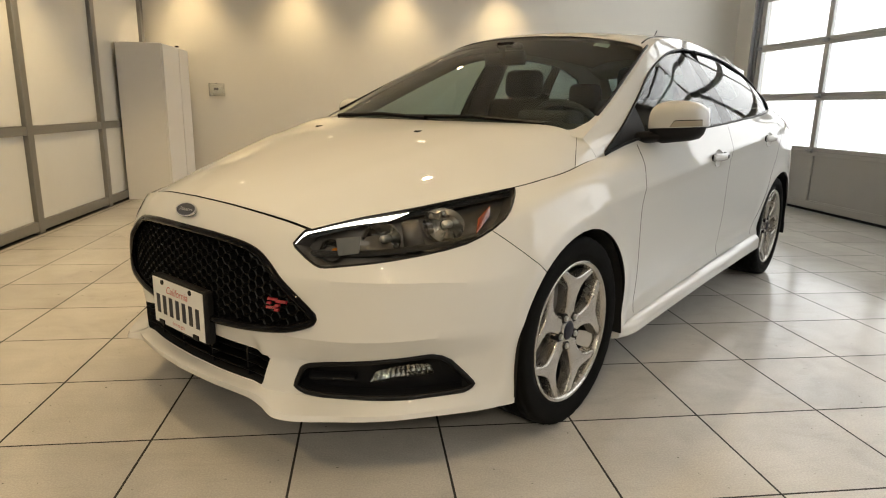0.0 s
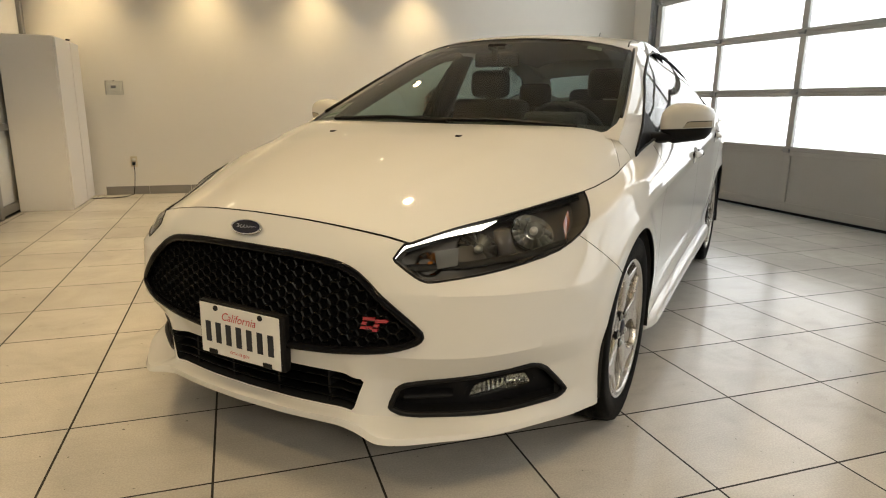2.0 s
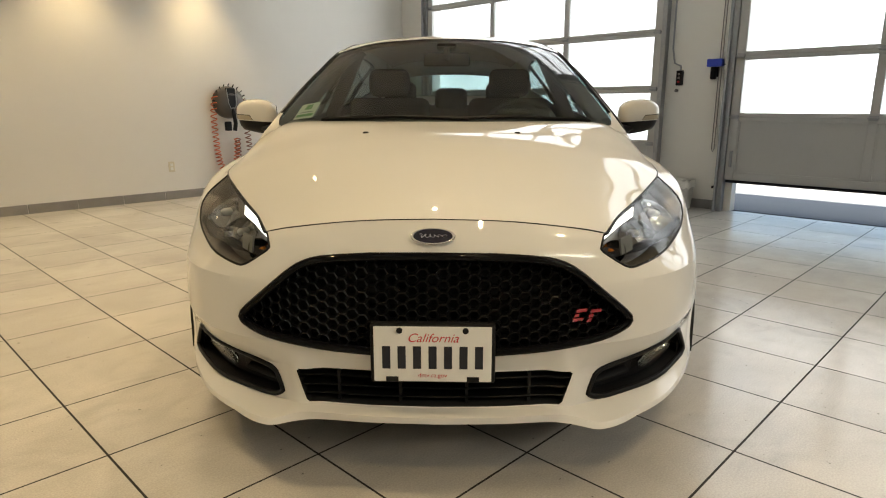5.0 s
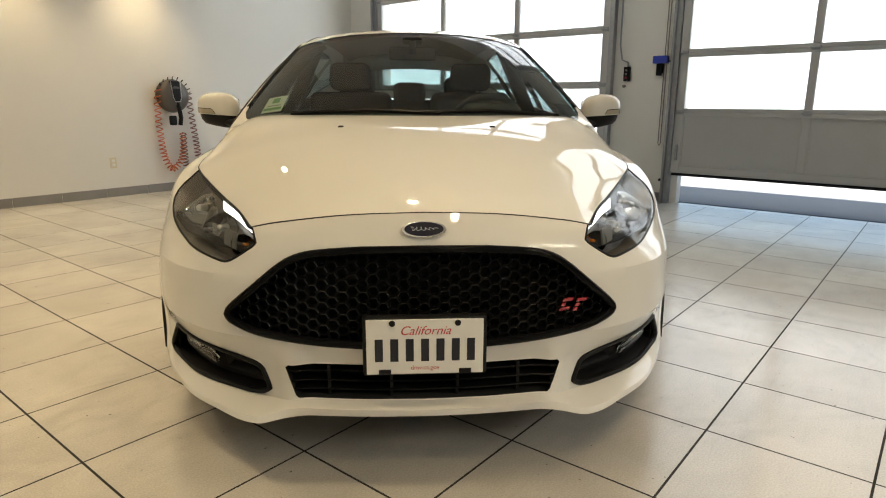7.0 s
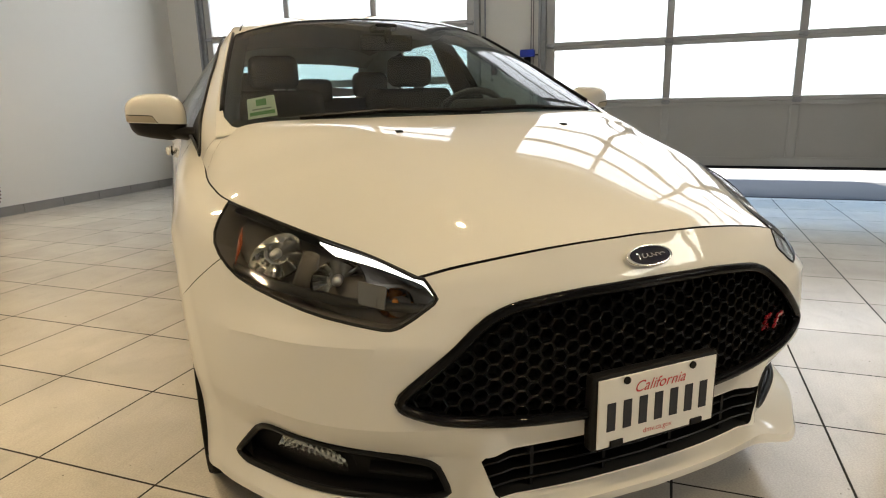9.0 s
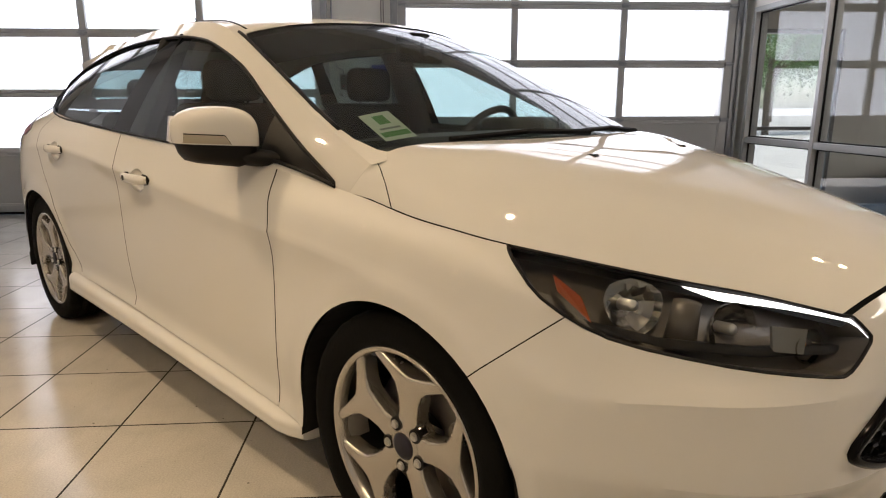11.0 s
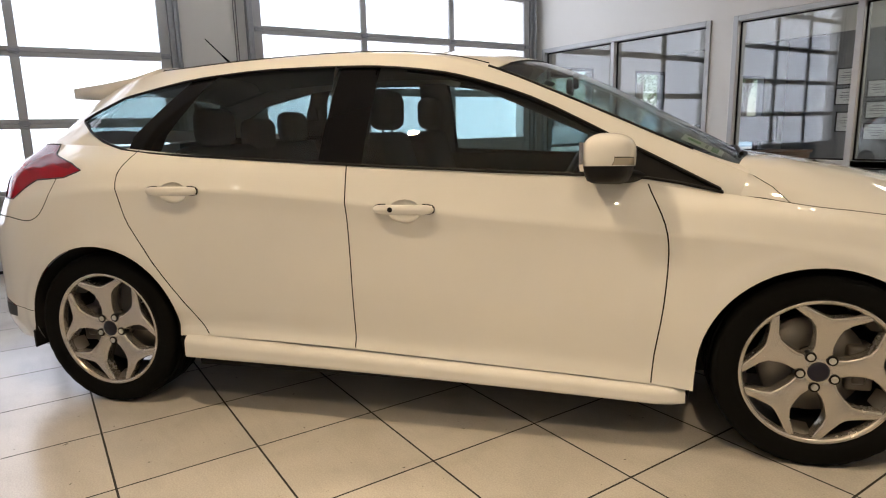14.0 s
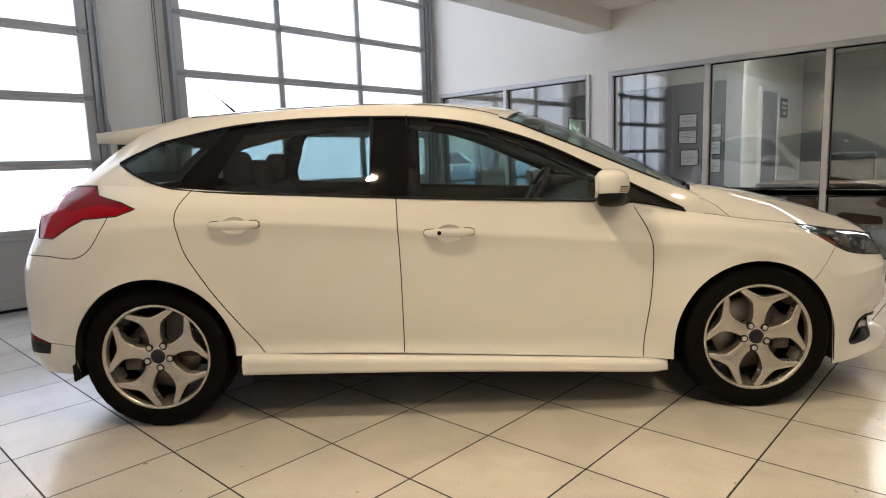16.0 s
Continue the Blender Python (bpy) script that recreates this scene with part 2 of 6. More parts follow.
M_BASE = mat("grey_tile_skirting", (0.22, 0.21, 0.20), 0.35, noise_scale=6, noise_amt=0.1, per_object=0.2)
M_CAB = mat("white_laminate", (0.74, 0.73, 0.72), 0.35, noise_scale=3, noise_amt=0.02)
M_PLASTICW = mat("white_plastic", (0.72, 0.71, 0.66), 0.4, noise_scale=10, noise_amt=0.02)
M_IVORY = mat("ivory_plastic", (0.62, 0.56, 0.42), 0.4)
M_BIN = mat("grey_bin_plastic", (0.46, 0.45, 0.42), 0.5, noise_scale=9, noise_amt=0.06)
M_ORANGE = mat("orange_hose", (0.55, 0.12, 0.03), 0.4)
M_HOSE = mat("brown_hose", (0.20, 0.07, 0.035), 0.4)
M_BLUEPL = mat("blue_plastic", (0.02, 0.05, 0.42), 0.4)
M_YARD = mat("yard_concrete", (0.52, 0.50, 0.46), 0.85, noise_scale=1.5, noise_amt=0.10, bump=0.3, bump_scale=60)
M_CONC = mat("pale_concrete", (0.17, 0.17, 0.17), 0.8, noise_scale=2, noise_amt=0.1, bump=0.3, bump_scale=60)
M_OFFICE = mat("grey_office_paint", (0.20, 0.20, 0.21), 0.7, noise_scale=1.2, noise_amt=0.04, bump=0.1, bump_scale=140)
M_CARPET = mat("office_carpet", (0.10, 0.10, 0.11), 0.95, noise_scale=12, noise_amt=0.2, bump=0.5, bump_scale=300)
M_WOOD = mat("dark_desk_wood", (0.10, 0.055, 0.03), 0.35, noise_scale=6, noise_amt=0.25)
M_LEAF = mat("tree_leaves", (0.10, 0.19, 0.045), 0.6, noise_scale=5, noise_amt=0.4)
M_BARK = mat("tree_bark", (0.12, 0.09, 0.06), 0.9, noise_scale=9, noise_amt=0.3, bump=0.6, bump_scale=40)
M_GLOW = mat("lamp_disc", (0.9, 0.9, 0.9), 0.4, emit=(1.0, 0.82, 0.55), power=7.0)


# ---- helpers ----
def mesh_of(name, bm, material, smooth=False):
    me = bpy.data.meshes.new(name)
    bm.normal_update()
    bm.to_mesh(me)
    bm.free()
    for m in (material if isinstance(material, (list, tuple)) else (material,)):
        me.materials.append(m)
    if smooth:
        me.shade_smooth()
    return me


def part(name, bm, material, parent, label="", smooth=False):
    ob = new(name, mesh_of(name, bm, material, smooth))
    ob.parent = parent
    if label:
        ob["label"] = label
    return ob


def crisp(me, degrees):
    """Smooth shading with folds kept sharp."""
    for p in me.polygons:
        p.use_smooth = True
    me.set_sharp_from_angle(angle=radians(degrees))


def thing(name, m, label, category, group="", kind=""):
    ob = new(name)
    ob.empty_display_size = 0.1
    ob.matrix_basis = m
    return tagged(ob, label, category, group, kind)


def solid(name, bm, material, label="", category="", kind="structure", smooth=False, group=""):
    return tagged(new(name, mesh_of(name, bm, material, smooth)), label, category, group, kind)


def box(bm, x0, x1, y0, y1, z0, z1, bevel=0.0, segs=1):
    r = bmesh.ops.create_cube(bm, size=1, matrix=Matrix.Translation(((x0 + x1) / 2, (y0 + y1) / 2, (z0 + z1) / 2)) @ Matrix.Diagonal((abs(x1 - x0), abs(y1 - y0), abs(z1 - z0), 1)))
    if bevel:
        es = list({e for v in r["verts"] for e in v.link_edges})
        bmesh.ops.bevel(bm, geom=es, offset=bevel, segments=segs, profile=0.5, affect="EDGES")
    return bm


def boxes(*dims, bevel=0.0, segs=1):
    bm = bmesh.new()
    for d in dims:
        box(bm, *d, bevel=bevel, segs=segs)
    return bm


def frame_of(axis, at, depth, u0, u1, w0, w1, t):
    """Four butt-jointed bars round an opening in the plane axis = at."""
    out = []
    for a, b, c, d in ((u0, u0 + t, w0, w1), (u1 - t, u1, w0, w1), (u0 + t, u1 - t, w0, w0 + t), (u0 + t, u1 - t, w1 - t, w1)):
        out.append((at - depth / 2, at + depth / 2, a, b, c, d) if axis == "x" else (a, b, at - depth / 2, at + depth / 2, c, d))
    return out


def cylinder(bm, p, q, r, n=16, r2=None, caps=True):
    p, q = Vector(p), Vector(q)
    m = Matrix.Translation((p + q) / 2) @ (q - p).to_track_quat("Z", "Y").to_matrix().to_4x4()
    bmesh.ops.create_cone(bm, cap_ends=caps, segments=n, radius1=r, radius2=r if r2 is None else r2, depth=(q - p).length, matrix=m)
    return bm


def tube(bm, pts, r, n=8, closed=False):
    pts = [Vector(p) for p in pts]
    rings = []
    cnt = len(pts)
    side = None
    for i, p in enumerate(pts):
        a = pts[(i - 1) % cnt] if closed or i else p
        b = pts[(i + 1) % cnt] if closed or i < cnt - 1 else p
        t = (b - a).normalized()
        if side is None:
            side = t.orthogonal().normalized()
        side = (side - t * side.dot(t)).normalized()
        up = t.cross(side)
        rings.append([bm.verts.new(p + (side * math.cos(2 * math.pi * k / n) + up * math.sin(2 * math.pi * k / n)) * r) for k in range(n)])
    for i in range(cnt if closed else cnt - 1):
        ra, rb = rings[i], rings[(i + 1) % cnt]
        for k in range(n):
            bm.faces.new((ra[k], ra[(k + 1) % n], rb[(k + 1) % n], rb[k]))
    if not closed:
        bm.faces.new(rings[0][::-1]); bm.faces.new(rings[-1])
    return bm


def lathe(bm, profile, n=48, axis="x"):
    """Turns (radius, along) pairs about an axis."""
    rings = []
    for r, h in profile:
        ring = []
        for k in range(n):
            a = 2 * math.pi * k / n
            c, s = r * math.cos(a), r * math.sin(a)
            ring.append(bm.verts.new((h, c, s) if axis == "x" else (c, s, h)))
        rings.append(ring)
    for ra, rb in zip(rings, rings[1:]):
        for k in range(n):
            bm.faces.new((ra[k], ra[(k + 1) % n], rb[(k + 1) % n], rb[k]))
    return bm


def prism(bm, pts, back, bevel=0.0):
    """Closed solid from a planar outline of 3D points and a vector to its other face."""
    v1 = [bm.verts.new(p) for p in pts]
    v2 = [bm.verts.new(Vector(p) + Vector(back)) for p in pts]
    f = [bm.faces.new(v1), bm.faces.new(v2[::-1])]
    for i in range(len(pts)):
        j = (i + 1) % len(pts)
        f.append(bm.faces.new((v1[j], v1[i], v2[i], v2[j])))
    bmesh.ops.recalc_face_normals(bm, faces=f)
    if bevel:
        bmesh.ops.bevel(bm, geom=list({e for x in f[:1] for e in x.edges}), offset=bevel, segments=2, profile=0.5, affect="EDGES")
    return bm


def spline(keys, vals):
    """Smooth curve through values at rising keys."""
    ks = np.array(keys, float)
    vs = np.array(vals, float)
    if vs.ndim == 1:
        vs = vs[:, None]
    tg = np.zeros_like(vs)
    for i in range(len(ks)):
        a, b = max(i - 1, 0), min(i + 1, len(ks) - 1)
        tg[i] = (vs[b] - vs[a]) / (ks[b] - ks[a])

    def f(t):
        t = min(max(t, ks[0]), ks[-1])
        i = min(int(np.searchsorted(ks, t, "right")) - 1, len(ks) - 2)
        h = ks[i + 1] - ks[i]
        s = (t - ks[i]) / h
        return ((2 * s ** 3 - 3 * s * s + 1) * vs[i] + (s ** 3 - 2 * s * s + s) * h * tg[i]
                + (3 * s * s - 2 * s ** 3) * vs[i + 1] + (s ** 3 - s * s) * h * tg[i + 1])
    return f


def sheet(bm, grid):
    """Quads over rows of points; returns the vertices."""
    vs = [[bm.verts.new(p) for p in row] for row in grid]
    for a, b in zip(vs, vs[1:]):
        for i in range(len(a) - 1):
            bm.faces.new((a[i], a[i + 1], b[i + 1], b[i]))
    return vs


def inside2(p, poly):
    x, y = p
    hit = False
    for i in range(len(poly)):
        (x1, y1), (x2, y2) = poly[i - 1], poly[i]
        if (y1 > y) != (y2 > y) and x < (x2 - x1) * (y - y1) / (y2 - y1) + x1:
            hit = not hit
    return hit


def cut_poly(bm, pts, d, keep=lambda c: True):
    """Scores the sheet along a closed outline seen along d and returns the faces inside it."""
    d = Vector(d).normalized()
    u = d.orthogonal().normalized()
    w = d.cross(u)
    pts = [Vector(p) for p in pts]
    for i in range(len(pts)):
        a, b = pts[i - 1], pts[i]
        e = b - a
        n = e.cross(d)
        if n.length < 1e-9:
            continue
        mid, reach = (a + b) / 2, e.length / 2 + 0.09
        mu, mw = mid.dot(u), mid.dot(w)
        fs = []
        for f in bm.faces:
            c = f.calc_center_median()
            if keep(c) and math.hypot(c.dot(u) - mu, c.dot(w) - mw) < reach:
                fs.append(f)
        if not fs:
            continue
        geom = list({v for f in fs for v in f.verts}) + list({x for f in fs for x in f.edges}) + fs
        bmesh.ops.bisect_plane(bm, geom=geom, dist=1e-6, plane_co=a, plane_no=n.normalized())
    poly = [(p.dot(u), p.dot(w)) for p in pts]
    out = []
    for f in bm.faces:
        c = f.calc_center_median()
        if keep(c) and inside2((c.dot(u), c.dot(w)), poly):
            out.append(f)
    return out


def rounded(pts, sharp=(), n=3, pull=.5, closed=True):
    """A smooth outline through points, with corners kept at the given ones."""
    ps = [np.array(p, float) for p in pts]
    m = len(ps)
    sharp = {k % m for k in sharp}
    out = []
    for i in range(m if closed else m - 1):
        a, b2 = ps[i], ps[(i + 1) % m]
        ta = np.zeros_like(a) if i in sharp else (b2 - ps[i - 1]) * pull
        tb = np.zeros_like(a) if (i + 1) % m in sharp else (ps[(i + 2) % m] - a) * pull
        size = np.linalg.norm(b2 - a)
        ta, tb = (t * min(1, size / max(np.linalg.norm(t), 1e-9)) for t in (ta, tb))
        for k in range(n):
            s = k / n
            out.append(tuple((2 * s ** 3 - 3 * s * s + 1) * a + (s ** 3 - 2 * s * s + s) * ta + (3 * s * s - 2 * s ** 3) * b2 + (s ** 3 - s * s) * tb))
    return out if closed else out + [tuple(ps[-1])]


def strip(pts, width):
    """Outline of a thin line through 2D points."""
    pts = [Vector(p) for p in pts]
    a, b = [], []
    for i, p in enumerate(pts):
        t = (pts[min(i + 1, len(pts) - 1)] - pts[max(i - 1, 0)]).normalized()
        n = Vector((-t.y, t.x)) * width / 2
        a.append(p + n); b.append(p - n)
    return a + b[::-1]


def lift(bm, faces):
    """Takes faces out of a mesh into one of their own."""
    out = bmesh.new()
    made = {}
    for f in faces:
        vs = []
        for v in f.verts:
            if v not in made:
                made[v] = out.verts.new(v.co)
            vs.append(made[v])
        out.faces.new(vs)
    bmesh.ops.delete(bm, geom=list(faces), context="FACES")
    return out


def copy_bm(bm):
    return bm.copy()


def pocket(patch, back, shrink=1.0):
    """A recess behind an open patch: side walls and a floor moved back."""
    out = bmesh.new()
    c = sum((v.co for v in patch.verts), Vector()) / len(patch.verts)
    back = Vector(back)
    moved = {v: out.verts.new(c + (v.co - c) * shrink + back) for v in patch.verts}
    for f in patch.faces:
        out.faces.new([moved[v] for v in f.verts])
    front = {}
    for e in patch.edges:
        if len(e.link_faces) == 1:
            for v in e.verts:
                if v not in front:
                    front[v] = out.verts.new(v.co)
            a, b = e.verts
            out.faces.new((front[a], front[b], moved[b], moved[a]))
    return out


def mirrored(bm):
    """Both halves of a half model, joined on the middle plane."""
    r = bmesh.ops.duplicate(bm, geom=list(bm.verts) + list(bm.edges) + list(bm.faces))
    vs = [g for g in r["geom"] if isinstance(g, bmesh.types.BMVert)]
    fs = [g for g in r["geom"] if isinstance(g, bmesh.types.BMFace)]
    for v in vs:
        v.co.x = -v.co.x
    bmesh.ops.reverse_faces(bm, faces=fs)
    mid = [v for v in bm.verts if abs(v.co.x) < 1e-4]
    bmesh.ops.remove_doubles(bm, verts=mid, dist=2e-4)
    return bm


def flip(bm):
    for v in bm.verts:
        v.co.x = -v.co.x
    bmesh.ops.reverse_faces(bm, faces=list(bm.faces))
    return bm


def islands(bm):
    left, out = set(bm.faces), []
    while left:
        todo = [left.pop()]
        grp = list(todo)
        while todo:
            f = todo.pop()
            for e in f.edges:
                for g in e.link_faces:
                    if g in left:
                        left.discard(g); grp.append(g); todo.append(g)
        out.append(grp)
    return out


def text_mesh(body, size, shear=0.0, depth=0.0):
    cu = bpy.data.curves.new("text", "FONT")
    cu.body, cu.size, cu.align_x, cu.align_y, cu.shear, cu.extrude = body, size, "CENTER", "CENTER", shear, depth
    ob = bpy.data.objects.new("text", cu)
    scene.collection.objects.link(ob)
    me = bpy.data.meshes.new_from_object(ob.evaluated_get(bpy.context.evaluated_depsgraph_get()))
    bpy.data.objects.remove(ob)
    bpy.data.curves.remove(cu)
    bm = bmesh.new()
    bm.from_mesh(me)
    bpy.data.meshes.remove(me)
    return bm


# ---- the large structure ----
X0, X1 = -2.66, 4.79      # glazed partition, overhead-door wall
Y0, Y1 = -3.00, 5.53      # office front, back wall
H1, H2 = 2.72, 4.30       # low ceiling, high bay by the overhead doors
BX0, BX1, BZ = 2.01, 2.33, 2.51   # dropped beam
OPEN_TOP = 3.95

floor = solid("floor", boxes((X0 - 0.2, X1 + 0.12, Y0 - 0.15, Y1 + 0.2, -0.15, -0.0003)), M_GROUT, "large pale ceramic tiles laid in a square grid", "floor")

# back wall, with a clear run of plaster
solid("wall_north", boxes((X0 - 0.2, X1 + 0.12, Y1, Y1 + 0.2, -0.15, H2 + 0.2)), M_WALL, "cream painted plaster wall", "wall")
# overhead-door wall: pier, corners and lintels round two openings
a0, a1 = DOOR_A[0] + 0.06, DOOR_A[1] - 0.06
b0, b1 = DOOR_B[0] + 0.06, DOOR_B[1] - 0.06
solid("wall_east", boxes((X1, X1 + 0.12, a1, Y1, -0.15, H2 + 0.2), (X1, X1 + 0.12, b1, a0, -0.15, H2 + 0.2), (X1, X1 + 0.12, Y0 - 0.12, b0, -0.15, H2 + 0.2),
                          (X1, X1 + 0.12, a0, a1, OPEN_TOP, H2 + 0.2), (X1, X1 + 0.12, b0, b1, OPEN_TOP, H2 + 0.2)), M_WALL, "pale painted wall with two door openings", "wall")
# office front
WIN = ((2.26, 4.62), (-2.45, 2.03))
solid("wall_south", boxes((X0 - 0.2, X1, Y0 - 0.12, Y0, 2.06, H2 + 0.2), (WIN[1][1], WIN[0][0], Y0 - 0.12, Y0, -0.15, 2.06),
                           (WIN[0][1], X1, Y0 - 0.12, Y0, -0.15, 2.06), (X0 - 0.2, WIN[1][0], Y0 - 0.12, Y0, -0.15, 2.06),
                           (WIN[0][0], WIN[0][1], Y0 - 0.12, Y0, -0.15, 0.10), (WIN[1][0], WIN[1][1], Y0 - 0.12, Y0, -0.15, 0.10)), M_WALL, "white painted wall over glazed office fronts", "wall")
# wall above the glazed partition
solid("wall_west", boxes((X0 - 0.2, X0, Y0, Y1, 2.68, H2 + 0.2), (X0 - 0.24, X0 - 0.2, Y0, Y1, -0.15, 2.68)), M_WALL, "cream painted wall over a glazed partition", "wall")
solid("ceiling", boxes((X0, BX0, Y0, Y1, H1, H1 + 0.1)), M_CEIL, "white suspended ceiling of mineral tiles", "ceiling")
solid("ceiling_high", boxes((BX0, X1, Y0, Y1, H2, H2 + 0.1)), M_CEIL, "white high ceiling over the overhead doors", "ceiling")
solid("beam", boxes((BX0, BX1, Y0, Y1, BZ, H2), bevel=0.006), M_WALL, "white plastered dropped beam", "beam")
bm = bmesh.new()
for i in range(1, 8):
    box(bm, X0, BX0, Y0 + i * 1.22 - 0.012, Y0 + i * 1.22 + 0.012, H1 - 0.006, H1 - 0.001)
for i in range(0, 8):
    box(bm, X0 + i * 0.61 - 0.012 + 0.3, X0 + i * 0.61 + 0.312, Y0, Y1, H1 - 0.010, H1 - 0.0065)
solid("ceiling_grid", bm, M_PLASTICW, "white metal ceiling grid", "ceiling grid")

# glazed partition of frosted panes on the west side
west = thing("window_1", pose(X0, 0, 0), "frosted white glass partition in grey aluminium frames", "glazed partition", kind="structure")
MULL = (-2.82, -1.45, -0.08, 1.29, 2.66, 4.03, 5.40)
FZ = ((0.02, 0.10), (0.765, 0.835), (2.62, 2.68))
for y in MULL:
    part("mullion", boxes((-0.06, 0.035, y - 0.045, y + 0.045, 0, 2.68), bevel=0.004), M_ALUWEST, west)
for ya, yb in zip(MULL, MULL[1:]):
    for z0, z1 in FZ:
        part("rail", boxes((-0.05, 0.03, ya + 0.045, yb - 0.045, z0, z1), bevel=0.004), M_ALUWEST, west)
    for z0, z1 in ((0.10, 0.765), (0.835, 2.62)):
        part("pane", boxes((-0.012, -0.002, ya + 0.045, yb - 0.045, z0, z1)), M_FROST, west, "frosted white pane")

# skirting of grey tiles along the back wall and the pier
skirt = thing("baseboard", pose(0, 0, 0), "grey tile skirting along the plaster walls", "skirting", kind="structure")
me = mesh_of("tile", boxes((0, 0.446, -0.012, 0, 0, 0.095), bevel=0.003), M_BASE)
for i in range(16):
    ob = new("tile", me); ob.parent = skirt
    ob.matrix_basis = pose(-2.05 + i * 0.45 - (0.45 if i == 15 else 0) + (0.04 if i == 15 else 0), Y1 - 0.001, 0)
me2 = mesh_of("tile", boxes((-0.012, 0, 0, 0.30, 0, 0.095), bevel=0.003), M_BASE)
for y in (0.75, 1.06):
    ob = new("tile", me2); ob.parent = skirt
    ob.matrix_basis = pose(X1 - 0.001, y, 0)


def overhead_door(name, y0, y1, lift_by, label):
    """Sectional door: a solid bottom section and five glazed ones, three panes each."""
    d = thing(name, pose(4.742, 0, lift_by), label, "overhead door", kind="structure")
    sec = 0.575
    w = (y1 - y0 - 0.10) / 3
    n = 7
    for k in range(n):
        z0, z1 = (0.03 if k == 0 else 0.073 + k * sec), 0.073 + (k + 1) * sec
        if lift_by and k == n - 1:
            z1 = z0 + 0.25
        s = part("section", boxes(*[(-0.022, 0.022, a, b, c, e) for a, b, c, e in
                 [(y0, y0 + 0.085, z0 + 0.002, z1 - 0.002), (y1 - 0.085, y1, z0 + 0.002, z1 - 0.002),
                  (y0 + 0.085, y1 - 0.085, z0 + 0.002, z0 + (0.075 if k == 0 else 0.038)), (y0 + 0.085, y1 - 0.085, z1 - 0.042, z1 - 0.002)]
                 + [(y0 + 0.05 + w * i - 0.035, y0 + 0.05 + w * i + 0.035, z0 + (0.075 if k == 0 else 0.038), z1 - 0.042) for i in (1, 2)]], bevel=0.004), M_DOORMETAL, d)
        for i in range(3):
            pa, pb = y0 + 0.05 + w * i + 0.035, y0 + 0.05 + w * (i + 1) - 0.035
            if k == 0:
                part("panel", boxes((-0.004, 0.008, pa, pb, z0 + 0.075, z1 - 0.042)), M_DOORMETAL, s, "solid painted metal panel")
                part("bead", boxes(*frame_of("x", -0.012, 0.014, pa, pb, z0 + 0.075, z1 - 0.042, 0.012)), M_DOORMETAL, s)
            else:
                p = part("pane", boxes((-0.002, 0.003, pa, pb, z0 + 0.038, z1 - 0.042)), M_DOORPANE, s, "translucent white pane")
                p.visible_shadow = False
        if k < n - 1:
            part("joint_strip", boxes((-0.016, 0.016, y0 + 0.002, y1 - 0.002, z1 - 0.008, z1 + 0.008)), M_DOORMETAL, s)
        for i in range(4):
            yy = (y0 + 0.045, y0 + 0.05 + w, y0 + 0.05 + 2 * w, y1 - 0.045)[i]
            if k < n - 1:
                part("hinge", boxes((-0.042, -0.022, yy - 0.035, yy + 0.035, z1 - 0.022, z1 + 0.022), (-0.055, -0.030, yy - 0.045, yy + 0.045, z1 - 0.008, z1 + 0.008), bevel=0.003), M_STEEL, s)
    part("bottom_seal", boxes((-0.018, 0.018, y0 + 0.01, y1 - 0.01, 0.003, 0.031), bevel=0.004), M_BLACK, d)
    for yy, sg in ((y0 - 0.03, 1), (y1 + 0.03, -1)):
        part("track", boxes((-0.045, 0.030, yy - 0.028, yy + 0.028, 0.0 - lift_by, OPEN_TOP - lift_by), bevel=0.004), M_STEEL, d, "galvanised steel door track")
        part("track", boxes((-0.085, -0.045, yy - sg * 0.030 - 0.012, yy - sg * 0.030 + 0.012, 0.0 - lift_by, OPEN_TOP - lift_by), bevel=0.003), M_STEEL, d)
    part("handle", boxes((-0.045, -0.023, y1 - 0.06, y1 - 0.035, 0.16, 0.32), bevel=0.004), M_STEEL, d)
    return d


overhead_door("door_1", *DOOR_A, 0.0, "closed grey metal overhead door with white panes")
overhead_door("door_2", *DOOR_B, RAISE, "grey metal overhead door raised a hand above the floor")

# office front glazing
def office_front(name, x0, x1, xs, label, low=True):
    g = thing(name, pose(0, Y0 - 0.05, 0), label, "interior window", kind="structure")
    t = 0.05
    part("window_frame", boxes(*frame_of("y", 0, 0.14, x0, x1, 0.10, 2.06, t), bevel=0.004), M_ALU, g)
    edges = [x0 + t] + [v for x in xs for v in (x - 0.026, x + 0.026)] + [x1 - t]
    for x in xs:
        part("mullion", boxes((x - 0.026, x + 0.026, -0.065, 0.065, 0.10 + t, 2.06 - t), bevel=0.004), M_ALU, g)
    for a, b in zip(edges[::2], edges[1::2]):
        part("transom", boxes((a, b, -0.06, 0.06, 0.705, 0.765), bevel=0.004), M_ALU, g)
        for z0, z1 in ((0.15, 0.705), (0.765, 2.01)):
            p = part("pane", boxes((a, b, -0.004, 0.004, z0, z1)), M_PANE, g)
            p.visible_shadow = False
            part("gasket", boxes(*frame_of("y", 0.012, 0.014, a, b, z0, z1, 0.012)), M_BLACK, g)


office_front("window_2", 2.26, 4.62, (3.47,), "glazed office front in grey aluminium frames")
office_front("window_3", -2.45, 2.03, (0.955, -0.105, -1.17), "long glazed office front in grey aluminium frames")

